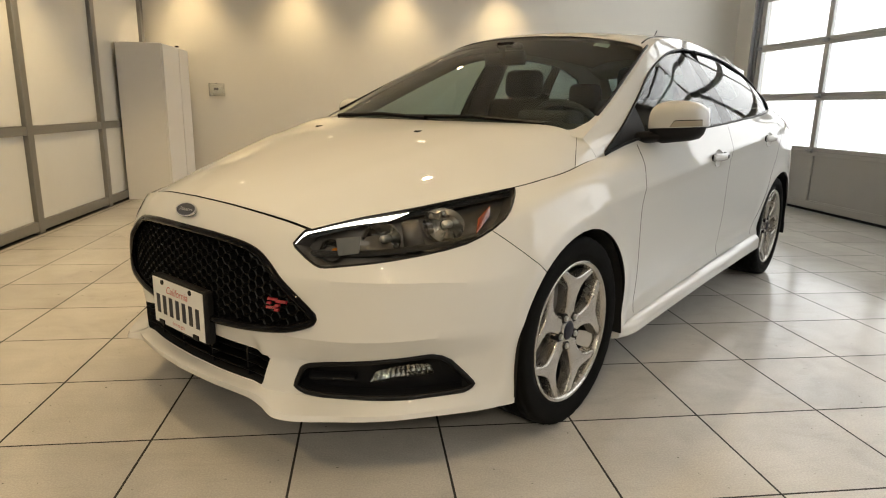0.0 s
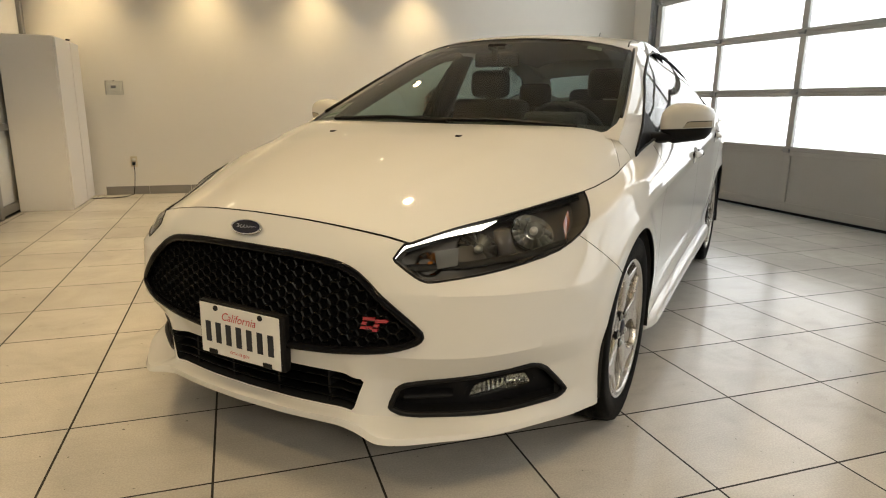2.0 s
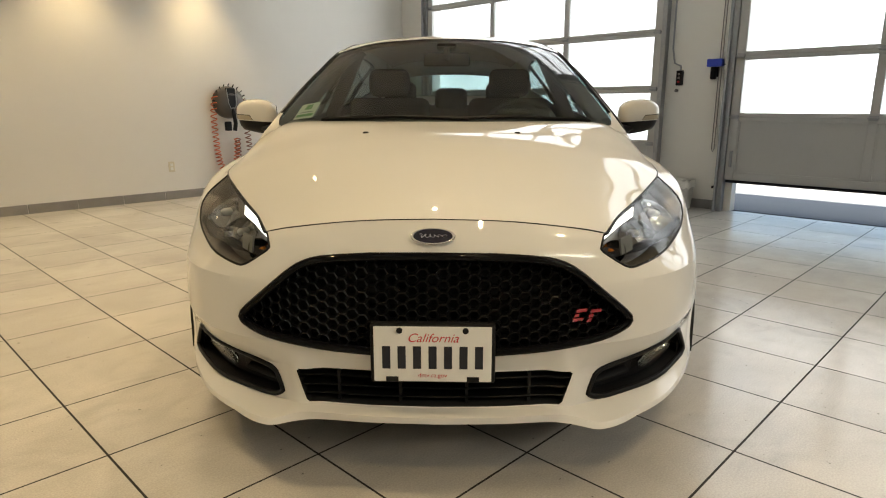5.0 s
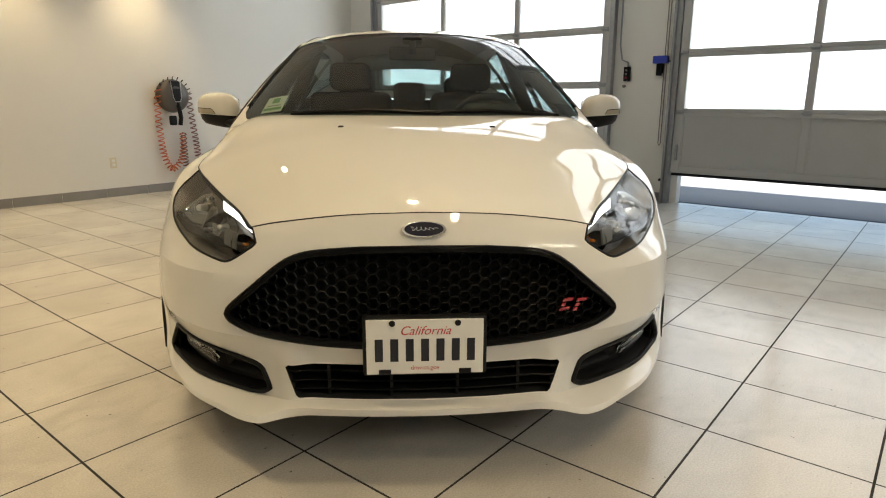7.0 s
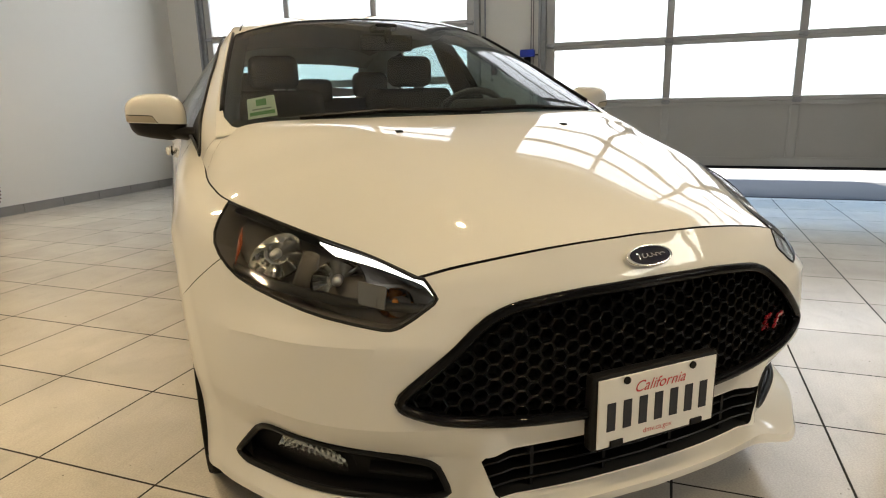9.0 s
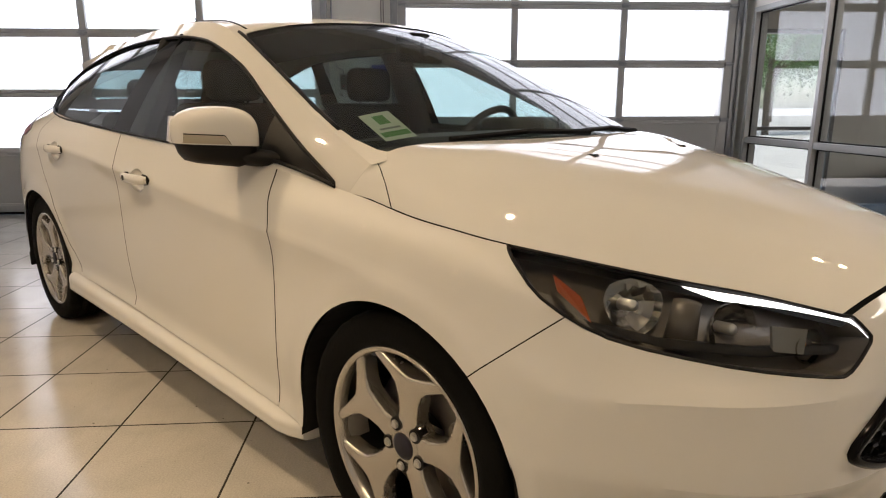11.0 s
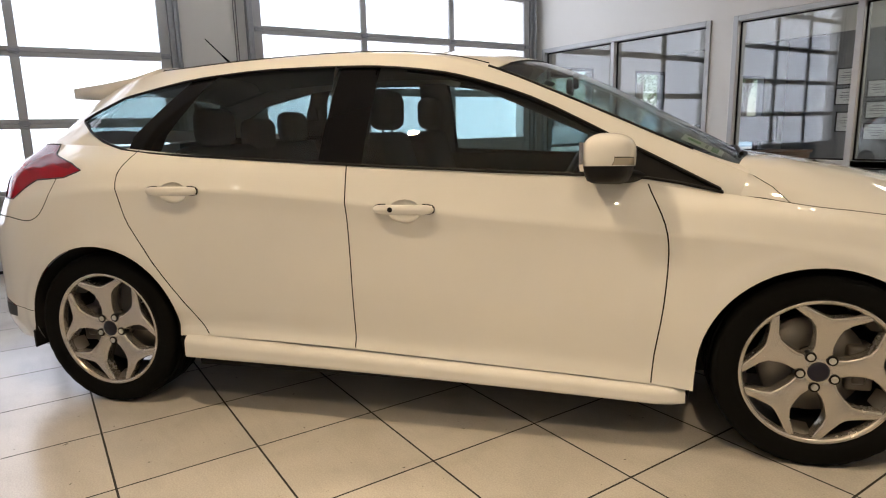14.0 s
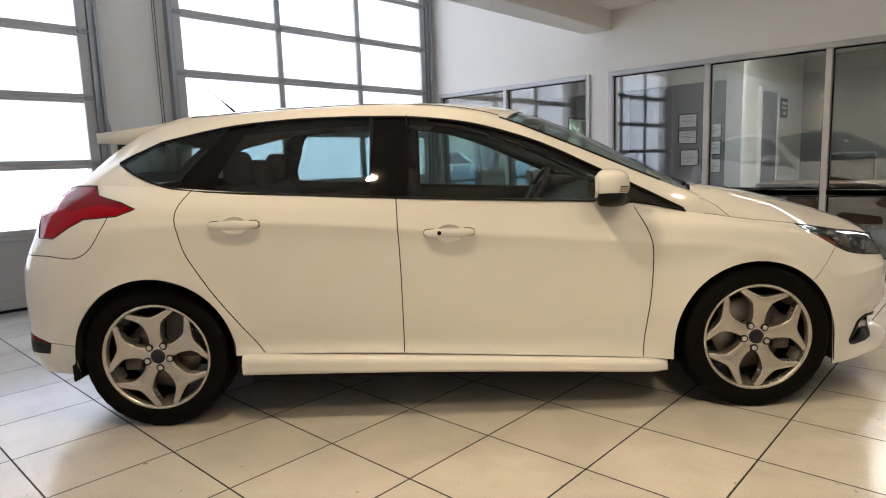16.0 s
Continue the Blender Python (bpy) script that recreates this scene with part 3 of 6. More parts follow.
# the office behind the glass
OY = -9.2
solid("office_floor", boxes((X0 - 0.2, X1 + 0.12, OY, Y0 - 0.12, -0.15, -0.01)), M_CARPET, "dark grey office carpet", "floor")
solid("office_ceiling", boxes((X0 - 0.2, X1 + 0.12, OY, Y0 - 0.12, 2.75, 2.85)), M_CEIL, "white office ceiling", "ceiling")
solid("office_wall_back", boxes((X0 - 0.2, X1 + 0.12, OY - 0.15, OY, -0.15, 2.85)), M_OFFICE, "grey painted office wall", "wall")
solid("office_wall_side", boxes((X0 - 0.35, X0 - 0.2, OY, Y0 - 0.12, -0.15, 2.85)), M_OFFICE, "grey painted office wall", "wall")
solid("office_partition", boxes((1.62, 2.45, -5.72, -5.60, -0.01, 2.12)), M_OFFICE, "grey painted partition with framed papers", "wall")
solid("office_bulkhead", boxes((1.40, X1, -5.72, -5.597, 2.12, 2.75)), M_WALL, "white plaster band over the grey partition", "wall")
solid("corridor_wall", boxes((1.50, 1.62, OY, -5.72, -0.01, 2.75)), M_WALL, "pale painted corridor wall", "wall")
solid("trim", boxes((1.40, 1.62, -5.72, -5.585, -0.01, 2.117), bevel=0.006), M_CAB, "white door lining at the end of the grey partition", "trim")
STREET = ((-4.12, -3.20), (-5.70, -5.00), (-8.50, -6.70))
solid("office_wall_street", boxes((X1, X1 + 0.12, OY, -8.50, -0.15, 2.85), (X1, X1 + 0.12, -6.70, -5.70, -0.15, 2.85), (X1, X1 + 0.12, -5.00, -4.12, -0.15, 2.85), (X1, X1 + 0.12, -3.20, Y0 - 0.12, -0.15, 2.85),
                                  *[(X1, X1 + 0.12, a, b, 1.88, 2.85) for a, b in STREET], *[(X1, X1 + 0.12, a, b, -0.15, 0.08) for a, b in STREET]), M_WALL, "street wall with tall windows", "wall")
for name, (a, b) in zip(("window_4", "window_5", "window_6"), STREET):
    g = thing(name, pose(X1 + 0.06, 0, 0), "tall street window in dark frames", "window", kind="structure")
    part("window_frame", boxes(*frame_of("x", 0, 0.12, a, b, 0.08, 1.88, 0.04), bevel=0.004), M_ALUDARK, g)
    part("transom", boxes((-0.045, 0.045, a + 0.04, b - 0.04, 0.82, 0.86), bevel=0.004), M_ALUDARK, g)
    for z0, z1 in ((0.12, 0.82), (0.86, 1.84)):
        p = part("pane", boxes((-0.003, 0.003, a + 0.04, b - 0.04, z0, z1)), M_PANE, g)
        p.visible_shadow = False
# fill lamp without a fixture, added to brighten the office
area_lamp("office_light", (-0.5, -5.2, 2.72), (-0.5, -5.2, 0), 2.2, 1.2, 85, (1.0, 0.92, 0.80))

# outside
# glowing sheets added just behind the doors, in place of daylight from the sky
M_BRIGHT = mat("daylight_glow_sheet", (0.8, 0.8, 0.8), 0.9, emit=(0.96, 0.98, 1.0), power=1.8)
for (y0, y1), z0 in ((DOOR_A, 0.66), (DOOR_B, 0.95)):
    solid("backdrop", boxes((4.955, 4.965, y0 - 0.15, y1 + (0.25 if y1 > 2 else 0.10) , z0, 4.15)), M_BRIGHT, "plain white glowing backdrop standing in for daylight", "backdrop")
solid("ground", boxes((X1 + 0.12, 600, -600, 600, -0.30, -0.03)), M_YARD, "pale sunlit concrete yard", "ground")
solid("apron", boxes((X1 + 0.12, 6.3, -3.3, 5.6, -0.03, -0.012), bevel=0.004), M_CONC, "pale concrete apron at the doors", "pavement")


# ---- the car ----
# local axes: x to the car's left, y towards its tail, z up; the front axle stands at y = 0
TH = 47.2
LEFT = Vector((math.cos(radians(TH)), -math.sin(radians(TH)), 0))
BASEL = 2.648
car = thing("car", Matrix.Translation(LEFT * -0.008) @ pose(0, 0, 0, 0, 0, -TH), "white five-door hatchback with black grille and alloy wheels", "car")

# plan of the widest line, half of it from the nose round to the tail, and the upper edge of the lower body
PLAN = spline(range(19), [(0, -.875), (.2, -.866), (.40, -.828), (.55, -.765), (.68, -.665), (.79, -.51), (.862, -.36), (.894, -.2), (.90, 0), (.897, .3), (.888, .8),
                          (.885, 1.5), (.888, 2.2), (.902, 2.65), (.882, 2.95), (.84, 3.14), (.745, 3.27), (.5, 3.355), (0, 3.40)])
EDGE_NOSE = spline([0, 1, 2, 2.36], [(0, -.818, .755), (.20, -.806, .747), (.395, -.764, .720), (.467, -.746, .704)])
EDGE_SIDE = spline([2.36] + list(range(3, 19)), [(.467, -.746, .704), (.525, -.62, .728), (.60, -.49, .749), (.69, -.335, .778), (.765, -.19, .804),
                          (.788, -.08, .820), (.797, .04, .835), (.797, .27, .872), (.836, .8, .940), (.838, 1.5, .982), (.824, 2.2, 1.026), (.778, 2.6, 1.06),
                          (.690, 2.95, 1.075), (.635, 3.06, 1.072), (.56, 3.11, 1.06), (.38, 3.14, 1.05), (0, 3.16, 1.05)])
EDGE = lambda u: (EDGE_NOSE if u < 2.36 else EDGE_SIDE)(u)
KNOTS = (0, 1.5, 1.8, 2.2, 3.2, 4.5, 6, 8, 10, 12, 14, 16, 18)
ROWS_Z = [spline(KNOTS, v) for v in ((.222, .216, .208, .196, .194, .193, .186, .200, .262, .318, .25, .25, .27), (.240, .240, .230, .212, .209, .208, .214, .26, .315, .36, .33, .33, .35),
                                     (.247, .247, .242, .230, .230, .240, .270, .34, .39, .44, .43, .43, .45), (.345, .345, .342, .335, .336, .342, .36, .42, .47, .52, .515, .515, .535),
                                     (.42, .42, .42, .42, .42, .425, .43, .50, .55, .60, .60, .60, .62), (.56, .56, .57, .58, .585, .58, .57, .64, .715, .825, .75, .72, .72),
                                     (.665, .655, .652, .650, .63, .61, .64, .712, .781, .900, .87, .85, .85), (.715, .700, .697, .694, .68, .665, .72, .80, .86, .966, .98, .97, .97))]
ROWS_D = [spline(KNOTS, v) for v in ((-.030, -.022, -.030, -.056, -.024, -.006, 0, .016, .016, .016, .04, .03, .03), (-.032, -.028, -.025, -.048, -.020, -.004, 0, .012, .024, .026, .01, 0, 0),
                                     (.014, .014, .004, .034, .046, .028, .006, .006, .018, .018, 0, 0, 0), (.030, .030, .006, .034, .044, .026, .006, .002, .012, .012, 0, 0, 0),
                                     (-.004, -.003, -.003, -.006, -.012, -.012, -.002, .002, .009, .009, 0, 0, 0), (0, 0, -.001, -.003, -.005, -.004, .005, .005, .006, .006, .004, .01, .02),
                                     (.014, .016, .018, .020, .021, .022, .030, .003, -.002, -.002, .016, .06, .08), (.036, .037, .040, .043, .052, .062, .064, .036, .024, .024, .06, .12, .17))]
CREASE = 6          # row of the crease along the doors
STEPS = (4, 5, 6, 6, 7, 7, 6, 5)


def shell(u, v, inset=0.0):
    """Point of the lower body: u runs round the car, v from the bottom edge to the top."""
    o = PLAN(u)
    t = PLAN(min(u + .05, 18)) - PLAN(max(u - .05, 0))
    n = np.array((-t[1], t[0])) / np.hypot(*t)
    n = -n
    ps = [np.array((*(o - n * (d(u)[0] + inset)), z(u)[0])) for d, z in zip(ROWS_D, ROWS_Z)]
    e = EDGE(u).copy()
    e[:2] -= n * inset
    ps.append(e)
    ps = np.array(ps)
    s = np.r_[0, np.cumsum(np.linalg.norm(np.diff(ps, axis=0), axis=1))]
    return s, ps, spline(s / s[-1], ps)(v)


def shell_grid(u0, u1, nu, thin=1, inset=0.0):
    grid = []
    for i in range(nu + 1):
        u = u0 + (u1 - u0) * i / nu
        _, ps, _ = shell(u, 0, inset)
        s = np.r_[0, np.cumsum(np.linalg.norm(np.diff(ps, axis=0), axis=1))]
        f, lo, hi = spline(s, ps), spline(s[:CREASE + 1], ps[:CREASE + 1]), spline(s[CREASE:], ps[CREASE:])
        sharp = min(max((u - 7.2) / 1.6, 0), 1) * min(max((14.2 - u) / 1.4, 0), 1)
        fold = .8 * min(max((6.4 - u) / 1.2, 0), 1)
        row = []
        for k, n in enumerate(STEPS):
            n = max(1, n // thin)
            for q in range(n + (k == len(STEPS) - 1)):
                t = s[k] + (s[k + 1] - s[k]) * q / n
                p = f(t) * (1 - sharp) + (lo if k < CREASE else hi)(t) * sharp
                if k < 6:
                    p = p * (1 - fold) + (ps[k] + (ps[k + 1] - ps[k]) * q / n) * fold
                row.append(p)
        if u < 1e-6 or u > 18 - 1e-6:
            for p in row:
                p[0] = 0
        for p in row:
            for yc, zc in ((.018, .312), (BASEL - .005, .322)):
                r = math.hypot(p[1] - yc, p[2] - zc)
                w = min(max((.425 - r) / .045, 0), 1)
                p[0] += .007 * w * w * (3 - 2 * w) * (p[0] > .7)
        grid.append(row)
    return grid


half = bmesh.new()
sheet(half, shell_grid(0, 18, 270))
bmesh.ops.reverse_faces(half, faces=list(half.faces))
SIDE = (1, 0, 0)


def yz(pts, x=0.9):
    return [(x, y, z) for y, z in pts]


# wheel openings
def arch(yc, r, zc, lo):
    pts = [(yc + r * math.cos(a), zc + r * math.sin(a)) for a in np.linspace(0, math.pi, 31)]
    return [(yc + r + .015, lo)] + pts + [(yc - r - .003, lo)]


ARCH_F, ARCH_R = arch(.018, .350, .312, .05), arch(BASEL - .005, .352, .322, .05)
for a in (ARCH_F, ARCH_R):
    lift(half, cut_poly(half, yz(a), SIDE, lambda c: c.x > .5))

# front openings, seen from ahead
FRONT = (0, 1, 0)
GRILLE = [(-.02, .668), (.16, .665), (.29, .653), (.36, .628), (.45, .556), (.527, .486), (.518, .466), (.45, .441), (.33, .424), (.16, .414), (-.02, .412)]
INTAKE = [(-.02, .343), (.368, .343), (.376, .335), (.350, .258), (.342, .250), (-.02, .250)]
FOG = [(.742, .366), (.776, .328), (.808, .268), (.792, .250), (.70, .240), (.50, .235), (.455, .240), (.430, .256), (.448, .308), (.470, .322)]
GRILLE = rounded(GRILLE, (0, 1, -1, -2), 3)
FOG = rounded(FOG, (), 3, .16)
near_nose = lambda c: c.y < -.2
grille_patch = lift(half, cut_poly(half, [(x, -.9, z) for x, z in GRILLE], FRONT, near_nose))
intake_patch = lift(half, cut_poly(half, [(x, -.9, z) for x, z in INTAKE], FRONT, near_nose))
FOG_D = Vector((.45, -.9, 0)).normalized()


def onto_front(x, z):
    """Depth of the bumper skin at a place seen from ahead."""
    lo, hi = 0.0, 8.0
    for _ in range(24):
        u = (lo + hi) / 2
        _, ps, _ = shell(u, 0)
        k = min(range(len(ps)), key=lambda i: abs(ps[i][2] - z))
        i = max(1, min(len(ps) - 1, k if ps[k][2] > z else k + 1))
        f = (z - ps[i - 1][2]) / (ps[i][2] - ps[i - 1][2])
        p = ps[i - 1] + (ps[i] - ps[i - 1]) * f
        if p[0] < x:
            lo = u
        else:
            hi = u
    return Vector((x, p[1], z))


fog_patch = lift(half, cut_poly(half, [onto_front(x, z) for x, z in FOG], FOG_D, near_nose))
LAMP_D = Vector((.58, -.76, .30)).normalized()
LAMP = [(.434, -.772, .664), (.462, -.742, .712), (.52, -.64, .765), (.60, -.50, .79), (.70, -.345, .82), (.775, -.228, .818), (.795, -.255, .79), (.824, -.345, .735), (.79, -.470, .680), (.67, -.62, .636), (.55, -.73, .614), (.505, -.752, .614)]
LAMP = rounded(LAMP, (0, 5), 3)
lamp_patch = lift(half, cut_poly(half, LAMP, LAMP_D, lambda c: c.y < -.1 and c.z > .5))

# tail lamp
TAIL = [(y - .015, z - .002) for y, z in ((3.16, .860), (3.07, .858), (2.99, .905), (2.92, .938), (2.77, .948), (2.690, .975), (2.76, 1.003), (2.89, 1.035), (2.955, 1.10), (3.2, 1.10))]
tail_patch = lift(half, cut_poly(half, yz(TAIL), SIDE, lambda c: c.y > 2.6 and c.x > .45))

# red reflector and black trim in the corner of the rear bumper
corner_red = lift(half, cut_poly(half, yz([(3.110, .395), (3.5, .500), (3.5, .412)]), SIDE, lambda c: c.y > 3.0 and c.x > .3))
corner_trim = lift(half, cut_poly(half, yz([(3.110, .395), (3.5, .412), (3.5, .330), (3.125, .345)]), SIDE, lambda c: c.y > 3.0 and c.x > .3))

# panel gaps
GAP = .0046
for wide, pts in ((GAP, [(.555, .96), (.522, .885), (.480, .785), (.466, .69), (.474, .52), (.496, .35), (.510, .2)]),
            (GAP, [(1.568, 1.03), (1.563, .96), (1.553, .63), (1.556, .25)]),
            (GAP, [(2.40, 1.10), (2.452, 1.042), (2.502, .955), (2.495, .87), (2.465, .76), (2.325, .54), (2.10, .28)]),
            (.0026, [(-.43, .76), (-.395, .722), (-.32, .655), (-.24, .585), (-.19, .54)]),
            (.0026, [(2.99, .385), (3.06, .392), (3.112, .395)]),
            (.004, [(3.3, .80), (3.08, .782), (2.96, .770), (2.89, .80), (2.83, .88), (2.80, .96)])):
    lift(half, cut_poly(half, yz(strip(rounded(pts, (), 3, closed=False), wide)), SIDE, lambda c: c.x > .45)).free()

# hollows behind the door handles
HANDLES = ((1.34, .826), (2.253, .890))
for y, z in HANDLES:
    lift(half, cut_poly(half, yz([(y + .058 * math.cos(a), z - .004 + .040 * math.sin(a)) for a in np.linspace(0, 2 * math.pi, 17)[:-1]]), SIDE, lambda c: c.x > .6)).free()

both = mirrored(half)
for grp in sorted(islands(both), key=len, reverse=True):
    if len(grp) < 25:
        continue
    c = sum((f.calc_center_median() for f in grp), Vector()) / len(grp)
    name = "front_bumper" if c.y < -.35 else "front_fender" if c.y < .47 else "front_door" if c.y < 1.5 else "rear_door" if c.y < 2.4 else "rear_bumper" if abs(c.x) < .2 and c.z < .7 else "rear_quarter"
    b = bmesh.new()
    made = {}
    for f in grp:
        for v in f.verts:
            if v not in made:
                made[v] = b.verts.new(v.co)
        b.faces.new([made[v] for v in f.verts])
    panel = part(name, b, M_PAINT, car, smooth=True)
    if name == "front_bumper":
        crisp(panel.data, 22)
both.free()

# dark liner behind the gaps
for s in (0, 1):
    b = bmesh.new()
    sheet(b, shell_grid(5.2, 17, 90, 3, .014))
    bmesh.ops.reverse_faces(b, faces=list(b.faces))
    for yc, zc in ((.018, .312), (BASEL - .005, .322)):
        lift(b, cut_poly(b, yz(arch(yc, .356, zc, .0)), SIDE, lambda c: c.x > .5)).free()
    lift(b, cut_poly(b, LAMP, LAMP_D, lambda c: c.y < -.1 and c.z > .5)).free()
    if s:
        flip(b)
    part("inner_skin", b, M_DARK, car, smooth=True)

# wheel wells and arch lips
for s in (1, -1):
    for yc, zc, A in ((.018, .312, ARCH_F), (BASEL - .005, .322, ARCH_R)):
        b = bmesh.new()
        ring = arch(yc, .352, zc, .205 if yc < 1 else .262)
        sheet(b, [[(s * x, y, z) for y, z in ring] for x in (.882, .84, .60)])
        b.faces.new([b.verts.new((s * .60, y, z)) for y, z in ring])
        part("wheel_well", b, M_DARK, car, smooth=False)

# side skirts
SK = spline((0, .12, .5, .85, 1), [(.035, 0), (-.012, -.012), (-.022, -.045), (-.012, -.072), (.05, -.080)])
for s in (1, -1):
    b = bmesh.new()
    grid = []
    for i in range(41):
        y = .392 + (2.262 - .392) * i / 40
        top, bot = .243 + (y - .4) * .047, .170 + (y - .4) * .026 + .010 * math.sin((y - .4) / 1.87 * math.pi)
        grid.append([(s * (.880 - SK(j / 10)[0] - .030 * max(0, 1 - (y - .392) / .09) ** 1.5), y, top + (SK(j / 10)[1] / .080) * (top - bot)) for j in range(11)])
    sheet(b, grid)
    b.faces.new([b.verts.new(p) for p in grid[0]]); b.faces.new([b.verts.new(p) for p in grid[-1]])
    bmesh.ops.recalc_face_normals(b, faces=list(b.faces))
    part("side_skirt", b, M_PAINT, car, smooth=True)
part("underbody", boxes((-.58, .58, -.55, 3.0, .19, .24), (-.84, .84, .42, 2.24, .185, .3)), M_DARK, car)

# bonnet: from its front edge to the cowl
HC = spline((0, .12, .3, .5, .7, .88, 1), [(-.816, .755), (-.72, .795), (-.53, .853), (-.34, .903), (-.15, .944), (.03, .972), (.100, .982)])
HK = spline((0, .15, .35, .55, .75, 1), (2.36, 3.15, 4.25, 5.4, 6.6, 8.35))


BULGE = spline((0, .3, .6, .8, .92, 1), (2.0, 2.5, 3.0, 4.0, 7.5, 13.0))


def bonnet_grid(n, m, drop=0.0, pull=.004):
    grid = []
    for i in range(n + 1):
        s = i / n
        e, c = EDGE(HK(s)[0]), HC(s)
        ex, ey, ez = e[0] - pull, e[1], e[2] + .002
        pw = BULGE(s)[0]
        row = []
        for j in range(-m, m + 1):
            w = j / m
            a = abs(w)
            ridge = .003 * math.exp(-((a - .62) / .07) ** 2) * math.sin(math.pi * min(1, s * 1.05)) if s > 0 else 0
            p = np.array((ex * a, c[0] + (ey - c[0]) * a ** 2, c[1] + (ez - c[1]) * a ** pw + ridge - drop))
            if s < .22:
                f, e0, c0 = EDGE(2.36 * a), EDGE(2.36), HC(0)
                p += (np.array((f[0], f[1] + .0110, f[2] + .001)) - np.array((e0[0] * a, c0[0] + (e0[1] - c0[0]) * a ** 2, c0[1] + (e0[2] - c0[1]) * a ** 2))) * (1 - s / .22) ** 2
            back = min(max((s - .72) / .28, 0), 1) ** 2
            p[1] += back * .145 * ((a / .9) ** 2 if a < .9 else (1 - a) / .1)
            row.append((p[0] * (1 if w >= 0 else -1), p[1], p[2]))
        grid.append(row)
    return grid


b = bmesh.new()
sheet(b, bonnet_grid(48, 30))
bmesh.ops.recalc_face_normals(b, faces=list(b.faces))
bonnet = part("bonnet", b, M_PAINT, car, "smooth white bonnet", smooth=True)
b = bmesh.new()
sheet(b, bonnet_grid(40, 16, .026, .006))
part("bonnet_liner", b, M_DARK, car)
for s in (1, -1):
    b = bmesh.new()
    box(b, s * .275 - .011, s * .275 + .011, -.122, -.090, .936, .951, bevel=.004)
    part("washer_nozzle", b, M_BLACK, bonnet, "small black washer nozzle")

# upper body: rail from the cowl corner over the A-pillar, roof side and tailgate edge, and the middle line over the screen and roof
RAIL = spline((0, .1, .2, .3, .38, .5, .64, .78, .86, .93, 1), [(x, y, z - .012) for x, y, z in ((.752, .219, .948), (.716, .505, 1.072), (.663, .803, 1.206), (.606, 1.095, 1.330), (.568, 1.30, 1.385), (.542, 1.6, 1.412), (.522, 2.0, 1.410), (.502, 2.4, 1.392), (.492, 2.68, 1.362), (.520, 2.90, 1.244), (.565, 3.085, 1.084))])
CROWN = spline((0, .1, .2, .3, .38, .5, .64, .78, .86, .93, 1), [(.10, .980), (.37, 1.132), (.66, 1.280), (.95, 1.386), (1.22, 1.421), (1.6, 1.444), (2.0, 1.443), (2.4, 1.426), (2.70, 1.397), (2.95, 1.250), (3.14, 1.06)])


def top_grid(n, m, s0=0.0, s1=1.0, drop=0.0, pull=0.0):
    grid = []
    for i in range(n + 1):
        s = s0 + (s1 - s0) * i / n
        e, c = RAIL(s), CROWN(s)
        row = []
        for j in range(m + 1):
            a = j / m
            row.append(((e[0] - pull) * a, c[0] + (e[1] - c[0]) * a ** 2, c[1] + (e[2] - c[1]) * (.55 * a ** 2 + .45 * a ** 4) - drop))
        grid.append(row)
    return grid


top = bmesh.new()
sheet(top, top_grid(110, 24))
DOWN = (0, 0, 1)
SCREEN = [(0 - .01, .10), (.30, .117), (.55, .168), (.728, .222), (.698, .255), (.714, .330), (.707, .50), (.651, .80), (.606, 1.010), (.582, 1.055), (.40, .985), (.2, .925), (-.01, .905)]
SCREEN = [(x, max(y, .09), 1.2) for x, y in SCREEN]
SCREEN[0] = (-.01, -.1, 1.2)
SCREEN[1] = (.30, -.1, 1.2)
SCREEN[2] = (.55, -.1, 1.2)
SCREEN[3] = (.655, .195, 1.2)
screen_patch = lift(top, cut_poly(top, SCREEN, DOWN, lambda c: c.y < 1.3))
REARSCREEN = [(-.01, 2.80, 1.3), (.39, 2.78, 1.3), (.44, 2.84, 1.3), (.47, 3.02, 1.3), (.43, 3.05, 1.3), (-.01, 3.08, 1.3)]
rear_patch = lift(top, cut_poly(top, REARSCREEN, DOWN, lambda c: c.y > 2.6))
top = mirrored(top)
bmesh.ops.recalc_face_normals(top, faces=list(top.faces))
roof = part("roof", top, M_PAINT, car, "white roof with pillars", smooth=True)

# side of the cabin
K_OF_Y = lambda y: float(np.interp(y, [EDGE(k)[1] for k in np.linspace(7, 15, 161)], np.linspace(7, 15, 161)))


def cabin_grid(n, m, inset=0.0):
    grid = []
    for i in range(n + 1):
        s = i / n
        e = RAIL(s)
        g = EDGE(K_OF_Y(min(max(e[1] + .03 * (1 - s), .20), 3.07)))
        row = []
        for j in range(m + 1):
            a = j / m
            p = g + (e - g) * a
            p = p + np.array((.020 * math.sin(math.pi * a) * min(1, (e[2] - g[2]) * 4), 0, 0))
            row.append((p[0] - inset, p[1], p[2]))
        grid.append(row)
    return grid


